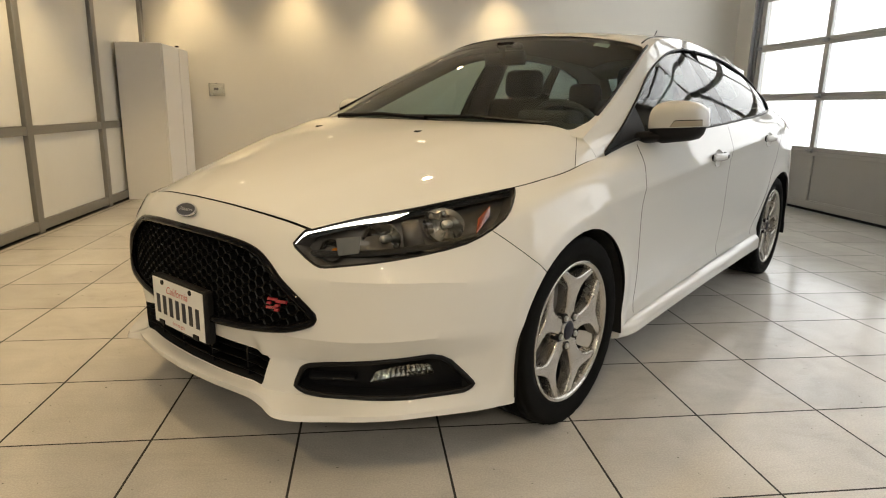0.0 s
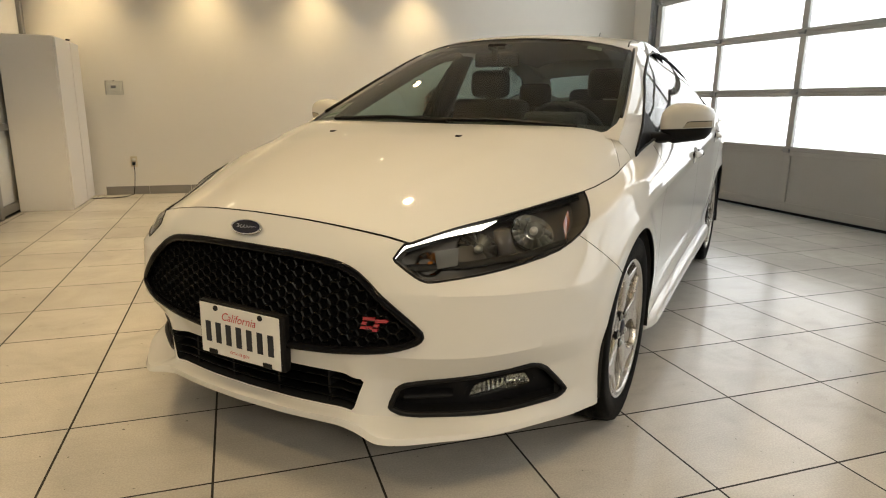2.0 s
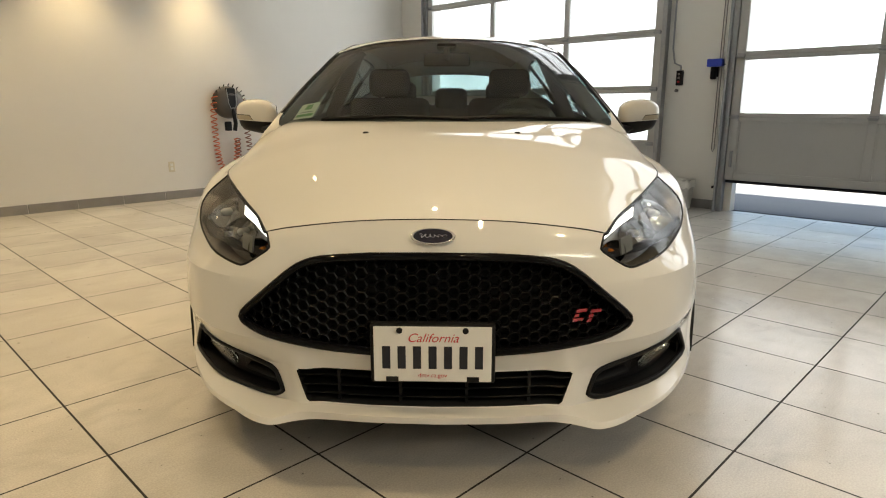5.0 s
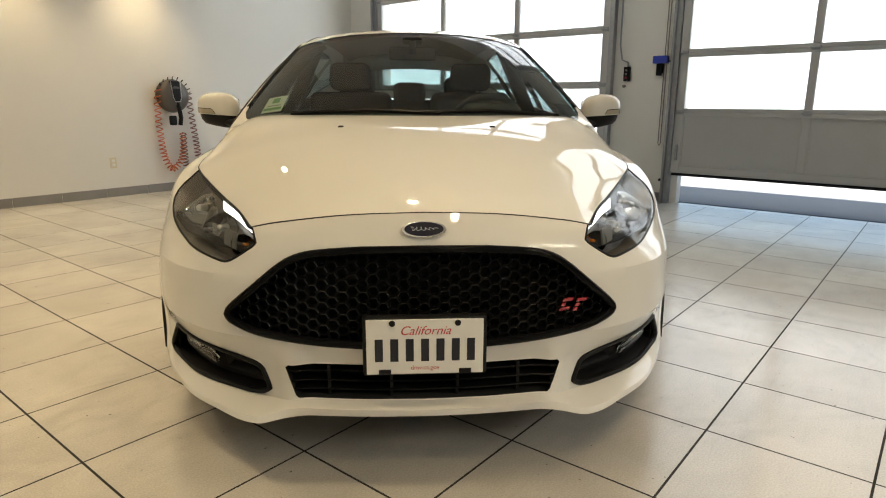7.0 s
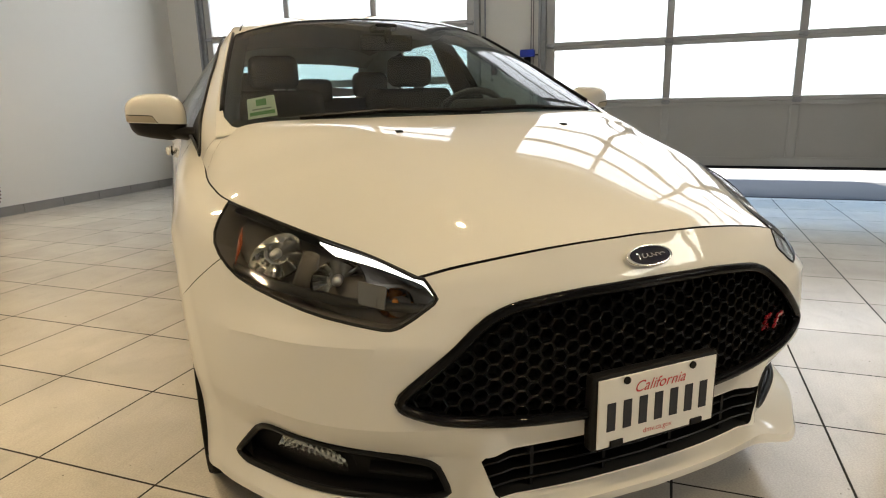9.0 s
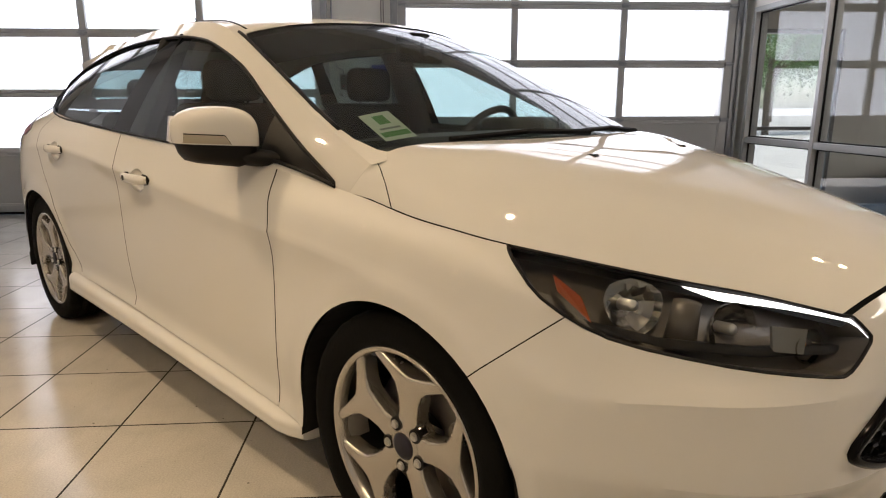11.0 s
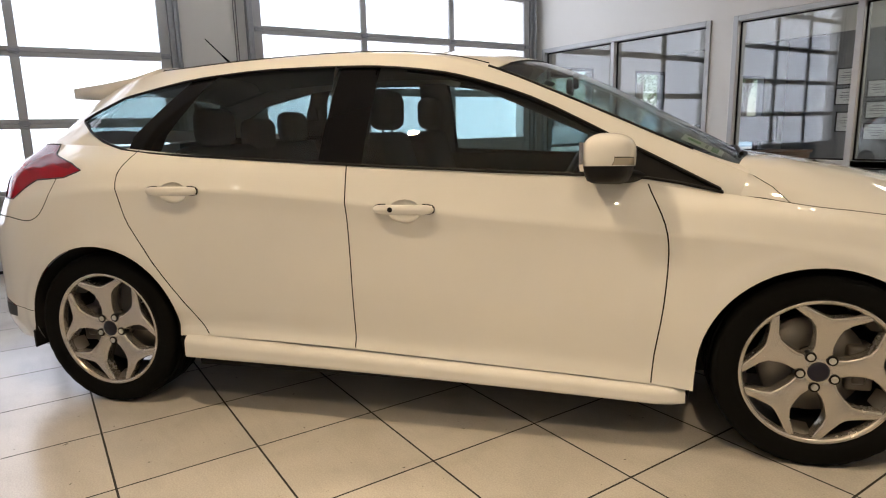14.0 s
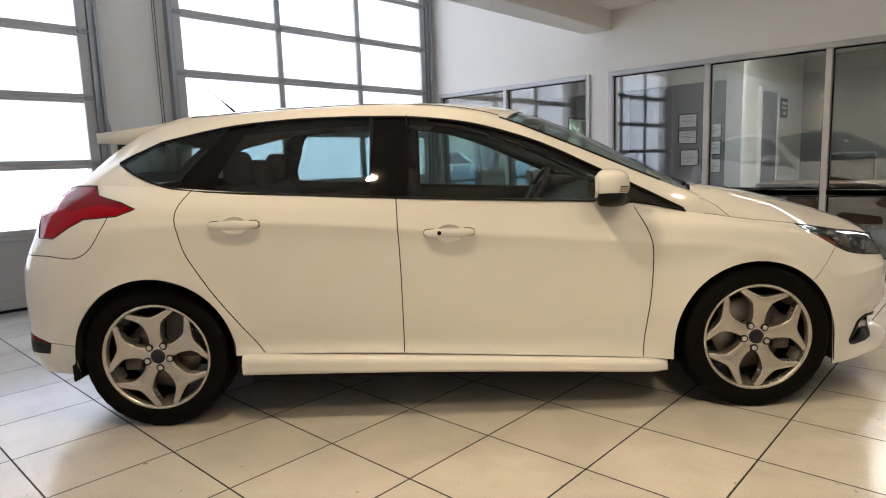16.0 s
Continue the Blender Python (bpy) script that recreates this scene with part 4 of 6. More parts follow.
for sg in (1, -1):
    b = bmesh.new()
    back = [Vector(p) for p in bonnet_grid(48, 30)[-1][-4:]][::-1]
    fore = [Vector(p) for p in cabin_grid(130, 14)[0]]
    fore = [fore[int(round(i * 14 / 3))] for i in range(4)]
    sheet(b, [[Vector((sg * p.x, p.y + .004, p.z)) for p in back], [Vector((sg * (p.x + q.x) / 2, (p.y + q.y) / 2, (p.z + q.z) / 2 + .003)) for p, q in zip(back, fore)], [Vector((sg * q.x, q.y, q.z)) for q in fore]])
    bmesh.ops.recalc_face_normals(b, faces=list(b.faces))
    part("cowl_corner", b, M_PAINT, car, smooth=True)
DLO_LOW = [(.300, .888), (.53, .936), (1.0, .962), (1.57, .992), (2.0, 1.018), (2.32, 1.036), (2.50, 1.053), (2.645, 1.090), (2.75, 1.134), (2.835, 1.180)]
DLO_TOP = [(y, z - .014) for y, z in ((2.65, 1.274), (2.38, 1.330), (2.16, 1.353), (1.93, 1.362), (1.57, 1.356), (1.36, 1.336), (1.18, 1.302), (.92, 1.215), (.66, 1.085), (.45, .978), (.31, .905))]
cab = bmesh.new()
sheet(cab, cabin_grid(130, 14))
DLO_LOW = rounded([(y, z - .008) for y, z in DLO_LOW], (0, -1), 3, closed=False)
DLO_TOP = rounded(DLO_TOP, (0, -1), 3, closed=False)
dlo = lift(cab, cut_poly(cab, [(.7, y, z) for y, z in DLO_LOW + DLO_TOP], SIDE))
bmesh.ops.recalc_face_normals(cab, faces=list(cab.faces))
part("cabin_side", copy_bm(cab), M_PAINT, car, smooth=True)
part("cabin_side", flip(cab), M_PAINT, car, smooth=True)
PANES = (("mirror_panel", M_BLACK, [(.2, .8), (.61, .8), (.655, 1.2), (.2, 1.2)]),
         ("front_window", M_CARGLASS, [(.61, .8), (1.515, .8), (1.500, 1.45), (.655, 1.45), (.655, 1.2)]),
         ("centre_pillar", M_GLOSSBLACK, [(1.515, .8), (1.685, .8), (1.660, 1.45), (1.500, 1.45)]),
         ("rear_window", M_PRIVACY, [(1.685, .8), (2.345, .8), (2.345, 1.10), (2.26, 1.28), (2.12, 1.45), (1.660, 1.45)]),
         ("rear_divider", M_GLOSSBLACK, [(2.345, .8), (2.505, .8), (2.505, 1.10), (2.37, 1.28), (2.24, 1.45), (2.12, 1.45), (2.26, 1.28), (2.345, 1.10)]),
         ("quarter_window", M_PRIVACY, [(2.505, .8), (3.0, .8), (3.0, 1.45), (2.24, 1.45), (2.37, 1.28), (2.505, 1.10)]))
for name, m, poly in PANES:
    p = lift(dlo, cut_poly(dlo, [(.7, y, z) for y, z in poly], SIDE))
    for v in p.verts:
        v.co.x -= .006
    bmesh.ops.recalc_face_normals(p, faces=list(p.faces))
    part(name, copy_bm(p), m, car, smooth=True)
    part(name, flip(p), m, car, smooth=True)
dlo.free()


def on_cabin(y, z, out=.004):
    """Point of the cabin side at a given length and height."""
    best = None
    for i in range(131):
        s = i / 130
        e = RAIL(s)
        g = EDGE(K_OF_Y(min(max(e[1] + .03 * (1 - s), .20), 3.07)))
        a = min(max((z - g[2]) / max(e[2] - g[2], 1e-4), 0), 1)
        p = g + (e - g) * a + np.array((.020 * math.sin(math.pi * a) * min(1, (e[2] - g[2]) * 4), 0, 0))
        d = abs(p[1] - y) + abs(p[2] - z)
        if best is None or d < best[0]:
            best = (d, p)
    return Vector((best[1][0] + out, y, z))


def dense(pts, step=.06):
    out = []
    for a, b in zip(pts, pts[1:]):
        n = max(1, int(math.dist(a, b) / step))
        out += [tuple(np.array(a) + (np.array(b) - np.array(a)) * i / n) for i in range(n)]
    return out + [pts[-1]]


SEAL = [on_cabin(y, z) for y, z in dense(DLO_LOW + DLO_TOP + DLO_LOW[:1])][:-1]
for s in (1, -1):
    b = bmesh.new()
    tube(b, [(s * p.x, p.y, p.z) for p in SEAL], .0055, 6, closed=True)
    part("window_seal", b, M_BLACK, car, smooth=True)

# screens
for nm, patch, m in (("windscreen", screen_patch, M_SCREEN), ("rear_screen", rear_patch, M_PRIVACY)):
    patch = mirrored(patch)
    bmesh.ops.recalc_face_normals(patch, faces=list(patch.faces))
    for v in patch.verts:
        v.co.z -= .004
    part(nm, patch, m, car, smooth=True)


def on_top(s, a, up=.003):
    e, c = RAIL(s), CROWN(s)
    return Vector((e[0] * a, c[0] + (e[1] - c[0]) * a ** 2, c[1] + (e[2] - c[1]) * (.55 * a ** 2 + .45 * a ** 4) + up))


# dark edge of the windscreen along the pillars, and the cowl with its wipers
for s in (1, -1):
    b = bmesh.new()
    tube(b, [(s * p.x, p.y, p.z) for p in [on_top(t, .980 - .02 * t, .000) for t in np.linspace(.06, .30, 18)]], .0065, 6)
    part("screen_trim", b, M_BLACK, car, smooth=True)
for s in (1, -1):
    b = bmesh.new()
    tube(b, [(s * p.x, p.y, p.z) for p in [on_top(t, .93, -.0015) for t in np.linspace(.305, .84, 30)]], .0045, 6)
    part("roof_moulding", b, M_BLACK, car, smooth=True)
b = bmesh.new()
sheet(b, [[(x, .085 + .205 * (x / .72) ** 2 + dy, .968 - .020 * (x / .72) ** 2 + dz) for x in np.linspace(-.73, .73, 41)] for dy, dz in ((0, 0), (.05, .004), (.09, .020), (.12, .03))])
part("cowl", b, M_BLACK, car)
for x0, y0, x1, y1 in ((.02, .13, .60, .215), (-.50, .19, .10, .125)):
    b = bmesh.new()
    z0, z1 = .995 - .03 * x0 * x0, .992 - .03 * x1 * x1
    tube(b, [(x0, y0, z0), (x0 + (x1 - x0) * .5, (y0 + y1) / 2 - .01, (z0 + z1) / 2 + .012), (x1, y1, z1)], .008, 6)
    tube(b, [(x0 + .05, y0 + .01, z0 - .012), (x1 - .02, y1 + .012, z1 - .01)], .005, 6)
    part("wiper", b, M_BLACK, car)

# roof spoiler over the tailgate
SP = [(2.58, 1.385, 1.350), (2.72, 1.352, 1.305), (2.88, 1.332, 1.260), (3.035, 1.318, 1.272)]
b = bmesh.new()
grid = []
for i in range(-12, 13):
    w = i / 12
    a = abs(w)
    x = .50 * w
    dz = -.035 * a ** 2 + .035
    up = [(x, y - .03 * a ** 2, t + dz) for y, t, _ in SP]
    dn = [(x, y - .03 * a ** 2, q + dz) for y, _, q in reversed(SP[:3])]
    grid.append(up + [(x, SP[3][0] - .03 * a ** 2, SP[3][2] + dz)] + dn + up[:1])
sheet(b, grid)
b.faces.new([b.verts.new(p) for p in grid[0][:-1]]); b.faces.new([b.verts.new(p) for p in grid[-1][:-1]])
bmesh.ops.remove_doubles(b, verts=list(b.verts), dist=1e-4)
bmesh.ops.recalc_face_normals(b, faces=list(b.faces))
part("roof_spoiler", b, M_PAINT, car, smooth=True)
b = bmesh.new()
cylinder(b, (0, 2.47, 1.408), (0, 2.49, 1.434), .020, 12, .012)
tube(b, [(0, 2.48, 1.428), (0, 2.55, 1.492), (0, 2.64, 1.578)], .003, 6)
cylinder(b, (0, 2.485, 1.4325), (0, 2.55, 1.492), .0075, 10, .0045)
part("aerial", b, M_BLACK, car, "thin black roof aerial")


# ---- car details ----
def rim_points(bm):
    """The open border of a patch as one ring of points."""
    nxt = {}
    for e in bm.edges:
        if len(e.link_faces) == 1:
            a, b = e.verts
            nxt.setdefault(a, []).append(b); nxt.setdefault(b, []).append(a)
    start = next(iter(nxt))
    ring, prev, cur = [start.co.copy()], None, start
    while True:
        step = [v for v in nxt[cur] if v is not prev]
        if not step or step[0] is start:
            break
        prev, cur = cur, step[0]
        ring.append(cur.co.copy())
    out = [ring[0]]
    for p in ring[1:]:
        if (p - out[-1]).length > .006:
            out.append(p)
    return out


def both_sides(name, make, m, parent=None, label="", smooth=False):
    """The same part on the left and, mirrored, on the right."""
    a = part(name, make(), m, parent or car, label, smooth)
    b = part(name, flip(make()), m, parent or car, label, smooth)
    return a, b


# radiator grille: frame, honeycomb and the dark space behind
grille_patch = mirrored(grille_patch)
b = bmesh.new()
tube(b, [p + Vector((0, -.002, 0)) for p in rim_points(grille_patch)], .0115, 8, closed=True)
grille = part("grille_frame", b, M_GLOSSBLACK, car, "gloss black grille surround", smooth=True)
part("grille_backing", pocket(grille_patch, (0, .075, 0)), M_DARK, grille)
GP = [(x, z) for x, z in GRILLE[1:-1]]
GP = GP + [(-x, z) for x, z in reversed(GP)]
b = bmesh.new()
R = .0178
for i in range(-22, 23):
    for j in range(-6, 7):
        cx, cz = i * 1.5 * R, .540 + (j + .5 * (i % 2)) * math.sqrt(3) * R
        if not inside2((cx, cz), GP):
            continue
        y0 = onto_front(abs(cx), cz).y + .016
        slope = onto_front(abs(cx) + .01, cz).y - onto_front(abs(cx), cz).y
        rings = []
        for r, dy in ((R, 0), (R * .80, -.003), (R * .74, .016)):
            rings.append([b.verts.new((cx + r * math.cos(a), y0 + dy + slope * 100 * r * math.cos(a) * (1 if cx >= 0 else -1), cz + r * math.sin(a))) for a in np.arange(6) * math.pi / 3])
        for ra, rb in zip(rings, rings[1:]):
            for k in range(6):
                b.faces.new((ra[k], ra[(k + 1) % 6], rb[(k + 1) % 6], rb[k]))
part("honeycomb", b, M_GRILLE, grille, "black plastic honeycomb mesh")

# red badge as two slanted strokes
b = bmesh.new()
for dx, w in ((-.026, .030), (.012, .030)):
    for dz, ww in ((.013, w), (0, .012), (-.013, w if dx < 0 else .012)):
        x0, z0 = .398 + dx + dz * .35, .500 + dz
        y0 = onto_front(.40, .5).y + .004
        prism(b, [(x0, y0 - .0, z0 - .0042), (x0 + ww, y0 + .011 * ww / .03, z0 - .0042), (x0 + ww + .003, y0 + .011 * ww / .03, z0 + .0042), (x0 + .003, y0, z0 + .0042)], (0, .006, 0))
part("badge", b, M_BADGERED, grille, "small red slanted badge")

# lower intake with its slats
intake_patch = mirrored(intake_patch)
b = pocket(intake_patch, (0, .07, 0))
intake = part("lower_intake", b, M_DARK, car, "black lower air intake")
for z in (.322, .296, .272):
    w = .345 + (z - .25) * .35
    b = bmesh.new()
    xs = np.linspace(-w, w, 25)
    sheet(b, [[(x, onto_front(abs(x), z).y + dy, z + dz) for x in xs] for dy, dz in ((.008, -.0025), (.006, 0), (.008, .0025), (.045, .004), (.045, -.002), (.008, -.0025))])
    part("slat", b, M_GRILLE, intake)
for x in (-.26, -.09, .09, .26):
    b = bmesh.new()
    y = onto_front(abs(x), .29).y
    box(b, x - .004, x + .004, y + .010, y + .05, .252, .338)
    part("post", b, M_BLACK, intake)

# fog lamp pockets
def fog_rim():
    b = bmesh.new()
    return tube(b, rim_points(fog_patch), .008, 6, closed=True)


def fog_lamp(inset, grow=0.0):
    b = bmesh.new()
    pts = [(.612 - grow, .276 - grow * .6), (.624 - grow, .310 + grow * .6), (.730 + grow, .331 + grow * .6), (.740 + grow, .300 - grow * .6)]
    q = [onto_front(x, z) - FOG_D * inset for x, z in pts]
    return prism(b, q, -FOG_D * .012)


def fog_ribs():
    """Upright ribs of the fog lamp's reflector."""
    b = bmesh.new()
    grid = []
    for i in range(25):
        s = i / 24
        lo = onto_front(.613 + .126 * s, .278 + .023 * s)
        hi = onto_front(.625 + .104 * s, .309 + .021 * s)
        d = .020 + .006 * (i % 2) + .016 * (1 - (2 * s - 1) ** 2)
        grid.append([lo + (hi - lo) * k - FOG_D * (d + .010 * math.sin(math.pi * k)) for k in (0, .25, .5, .75, 1)])
    sheet(b, grid)
    return b


both_sides("fog_pocket", lambda: pocket(fog_patch, -FOG_D * .045 + Vector((0, 0, .004)), .94), M_BLACK, label="matt black bumper insert")
both_sides("fog_rim", fog_rim, M_BLACK, smooth=True)
fl = both_sides("fog_lamp", fog_ribs, M_FOGCHROME, label="small rectangular fog lamp")
for o, f in zip(fl, (lambda b: b, flip)):
    part("lens", f(fog_lamp(.014)), M_CLEAR, o)
    part("bezel", f(fog_lamp(.047, .010)), M_BLACK, o)


def fog_blade():
    b = bmesh.new()
    xs = np.linspace(.46, .575, 6)
    sheet(b, [[Vector((x, onto_front(x, .272).y, .274 + (x - .46) * .06 + dz)) - FOG_D * d for x in xs] for d, dz in ((.040, -.014), (.018, -.003), (.018, .003), (.040, .012))])
    return b


both_sides("fog_blade", fog_blade, M_BLACK, smooth=True)

# head lamps
def flutes(c, r, d, depth=.8, n=18):
    """Deep reflector of flat upright facets."""
    b = bmesh.new()
    rings = []
    for k, t in enumerate(np.linspace(0, math.pi / 2 - .12, 5)):
        ring = []
        for i in range(n):
            a = 2 * math.pi * i / n
            rr = r * math.cos(t) * (1 + (.012 if i % 2 else -.010) * (k < 4))
            ring.append((rr * math.cos(a) * 1.08, rr * math.sin(a) * .94, -r * depth * math.sin(t)))
        rings.append(ring + ring[:1])
    sheet(b, rings)
    m = Matrix.Translation(c) @ Vector(d).to_track_quat("Z", "Y").to_matrix().to_4x4()
    bmesh.ops.transform(b, matrix=m, verts=list(b.verts))
    return b


def bulb(c, r, d):
    """Capped bulb that stands out of its reflector."""
    b = bmesh.new()
    lathe(b, [(r, -.030), (r, .002), (r * .8, .007), (.0005, .008)], 16, "z")
    bmesh.ops.transform(b, matrix=Matrix.Translation(c) @ Vector(d).to_track_quat("Z", "Y").to_matrix().to_4x4(), verts=list(b.verts))
    return b


def led_strip():
    b = bmesh.new()
    grid = []
    for i, u in enumerate(np.linspace(2.33, 4.02, 30)):
        w = .042 * (1 if i < 25 else (30 - i) / 6)
        top = .974 - .040 * max(0, (2.52 - u) / .19)
        grid.append([Vector(shell(u, v, .009)[2]) for v in np.linspace(top - w, top, 4)])
    sheet(b, grid)
    return b


def lamp_rim():
    b = bmesh.new()
    return tube(b, [p - LAMP_D * .001 for p in rim_points(lamp_patch)], .0035, 6, closed=True)


def amber():
    b = bmesh.new()
    return prism(b, [Vector(p) - LAMP_D * .020 for p in ((.790, -.430, .700), (.772, -.345, .738), (.758, -.325, .764), (.780, -.410, .742))], (-.001, -.001, 0))


def baffle():
    b = bmesh.new()
    pts = [(.47, -.755, .648), (.60, -.655, .652), (.72, -.54, .672), (.80, -.43, .70)]
    sheet(b, [[Vector(p) - LAMP_D * d + Vector((0, 0, dz)) for p in pts] for d, dz in ((.012, -.012), (.018, .004), (.045, .008))])
    return b


from mathutils.bvhtree import BVHTree
LENS = BVHTree.FromBMesh(lamp_patch)
LENS_MID = sum((v.co for v in lamp_patch.verts), Vector()) / len(lamp_patch.verts)


def inside_lens(b, gap=.004):
    """Sinks a piece of the lamp behind its lens."""
    def depth(p):
        h = LENS.ray_cast(p - LAMP_D * .4, LAMP_D)[0]
        return None if h is None else (h - p).dot(LAMP_D)
    found = [d for d in (depth(v.co) for v in b.verts) if d is not None]
    if found and min(found) < gap:
        down = min(gap - min(found), .008)
        for v in b.verts:
            v.co -= LAMP_D * down
    for v in b.verts:
        for k in range(30):
            d = depth(v.co)
            if d is not None:
                break
            v.co += (LENS_MID - LAMP_D * .03 - v.co) * .04
        if d is not None and d < gap:
            v.co -= LAMP_D * (gap - d)
    return b


lamp_thin = copy_bm(lamp_patch)
bmesh.ops.dissolve_limit(lamp_thin, angle_limit=radians(4), verts=list(lamp_thin.verts), edges=list(lamp_thin.edges))
hl = both_sides("headlamp", lambda: pocket(lamp_thin, -LAMP_D * .065 + Vector((0, 0, -.004)), .90), M_LAMPDARK, label="swept-back headlamp with a bright light strip")
for o, f in zip(hl, (lambda b: b, flip)):
    part("lens", f(copy_bm(lamp_patch)), M_CLEAR, o)
    part("light_strip", f(led_strip()), M_LED, o, "lit white light strip", smooth=True)
    part("seal", f(lamp_rim()), M_BLACK, o)
    part("side_reflector", f(inside_lens(amber())), M_AMBER, o, "amber side reflector")
    part("baffle", f(inside_lens(baffle())), M_BLACK, o, smooth=True)
    for c, r, cap in (((.512, -.715, .652), .035, M_AMBERBULB), ((.605, -.620, .683), .054, M_SATIN), ((.712, -.482, .722), .058, M_SATIN)):
        cc, way = Vector(c) - LAMP_D * .022, Vector((.30, -.94, .12))
        part("reflector", f(inside_lens(flutes(cc, r, way))), M_FACET, o, "clear faceted reflector")
        part("bulb", f(inside_lens(bulb(cc - way * .016, r * .20, way))), cap, o, smooth=True)

    b = bmesh.new()
    prism(b, [Vector(p) - LAMP_D * .022 for p in ((.535, -.712, .642), (.575, -.672, .648), (.572, -.665, .694), (.528, -.712, .688))], -LAMP_D * .006)
    part("trim_plate", f(inside_lens(b)), M_PLATEGREY, o)
    b = bmesh.new()
    cylinder(b, Vector((.668, -.548, .652)) - LAMP_D * .03, Vector((.655, -.560, .735)) - LAMP_D * .03, .030, 20, .024)
    part("shroud", f(inside_lens(b)), M_LAMPDARK, o, smooth=True)

# tail lamps
TAIL_RIM = rim_points(tail_patch)
upper_red = lift(tail_patch, cut_poly(tail_patch, yz([(2.74, .979), (2.85, .996), (2.98, .970), (3.035, .985), (3.035, 1.12), (2.7, 1.12)]), SIDE))
rear_clear = lift(tail_patch, cut_poly(tail_patch, yz([(3.055, .975), (3.2, .935), (3.2, 1.03), (3.055, 1.03)]), SIDE))
tl = both_sides("tail_lamp", lambda: copy_bm(tail_patch), M_RED, label="red wraparound tail lamp", smooth=True)
for o, f in zip(tl, (lambda b: b, flip)):
    b = bmesh.new()
    part("upper_lens", f(copy_bm(upper_red)), M_REDDARK, o, "dark red upper lens", smooth=True)
    part("reversing_lens", f(copy_bm(rear_clear)), M_REDPALE, o, "pale pink reversing lens", smooth=True)
    tube(b, TAIL_RIM, .003, 6, closed=True)
    part("seal", f(b), M_BLACK, o)


both_sides("rear_reflector", lambda: copy_bm(corner_red), M_REDDARK, label="narrow red bumper reflector", smooth=True)
both_sides("bumper_corner_trim", lambda: copy_bm(corner_trim), M_BLACK, label="black bumper corner trim", smooth=True)


def mud_guard():
    b = bmesh.new()
    box(b, .70, .885, 3.000, 3.012, .225, .300, bevel=.003)
    return b


both_sides("mud_guard", mud_guard, M_BLACK)


# maker's oval on the nose
o = onto_front(0, .714)
b = bmesh.new()
m = Matrix.Translation(o + Vector((0, -.002, 0))) @ pose(0, 0, 0, 52, 0, 0)
oval = bmesh.new()
lathe(oval, [(1.0, 0), (1.0, .004), (.95, .0075), (.87, .0065)], 40, "z")
bmesh.ops.transform(oval, matrix=m @ Matrix.Diagonal((.058, .0235, 1, 1)), verts=list(oval.verts))
em = part("emblem", oval, M_CHROME, car, "dark blue oval emblem with chrome rim", smooth=True)
b.free()
b = bmesh.new()
bmesh.ops.create_circle(b, cap_ends=True, segments=40, radius=.9, matrix=m @ Matrix.Translation((0, 0, .006)) @ Matrix.Diagonal((.058, .0235, 1, 1)))
part("enamel", b, M_BLUE, em)
b = bmesh.new()
tube(b, [m @ Vector((-.034 + .068 * q + .003 * math.sin(q * 40), (.0060 - .0035 * q) * math.sin(q * 34 + .8), .0066)) for q in np.linspace(0, 1, 80)], .0011, 5)
part("emblem_mark", b, M_CHROME, em)

# number plate in its black holder
b = bmesh.new()
box(b, -.163, .163, -.892, -.862, .333, .497, bevel=.008, segs=2)
holder = part("plate_holder", b, M_BLACK, car, "black plastic plate holder")
plate = part("number_plate", boxes((-.1525, .1525, -.8965, -.8925, .340, .491), bevel=.0015), M_PLATE, holder, "white plate with dark characters")
for k in range(7):
    x = -.120 + k * .040
    b = bmesh.new()
    box(b, x - .0105, x + .0105, -.8978, -.8962, .376, .438, bevel=.0004)
    part("character_bar", b, M_PLATEBLUE, holder)
for body, size, z, m2, sh in (("California", .034, .460, M_PLATERED, .35), ("dmv.ca.gov", .017, .358, M_PLATERED, 0)):
    t = text_mesh(body, size, sh)
    bmesh.ops.transform(t, matrix=Matrix.Translation((0, -.8974, z)) @ pose(0, 0, 0, 90, 0, 0), verts=list(t.verts))
    part("lettering", t, m2, holder)
for x, z in ((-.085, .481), (.085, .481), (-.105, .348), (.105, .348)):
    b = bmesh.new()
    if z > .4:
        cylinder(b, (x, -.896, z), (x, -.900, z), .008, 12)
    else:
        box(b, x - .016, x + .016, -.900, -.894, z - .008, z + .006, bevel=.001)
    part("fixing", b, M_BLACK, holder)


# door mirrors
def mirror_shell():
    b = bmesh.new()
    bmesh.ops.create_uvsphere(b, u_segments=40, v_segments=24, radius=1)
    for v in b.verts:
        x, y, z = v.co
        f = lambda t, p: math.copysign(abs(t) ** p, t)
        x, y, z = f(x, .56), f(y, .80), f(z, .62)
        zz = .066 * z * (1 - .16 * x) + .010 * x
        v.co = (.920 + .100 * x, .668 + (.085 if y < 0 else .060) * y + .025 * x, 1.010 + zz - .014 * x * x)
    bmesh.ops.bisect_plane(b, geom=list(b.verts) + list(b.edges) + list(b.faces), plane_co=(.920, .66, .974), plane_no=(-.06, 0, 1), clear_inner=True)
    return b


def mirror_front(x, z):
    """Front face of the mirror cap."""
    q = min(max((x - .920) / .100, -1), 1)
    w = (z - 1.010 + .014 * q * q - .010 * q) / (.066 * (1 - .16 * q))
    s = max(0.0, 1 - abs(q) ** (2 / .56) - abs(w) ** (2 / .62)) ** .5
    return Vector((x, .668 - .085 * s ** .8 + .025 * q, z))


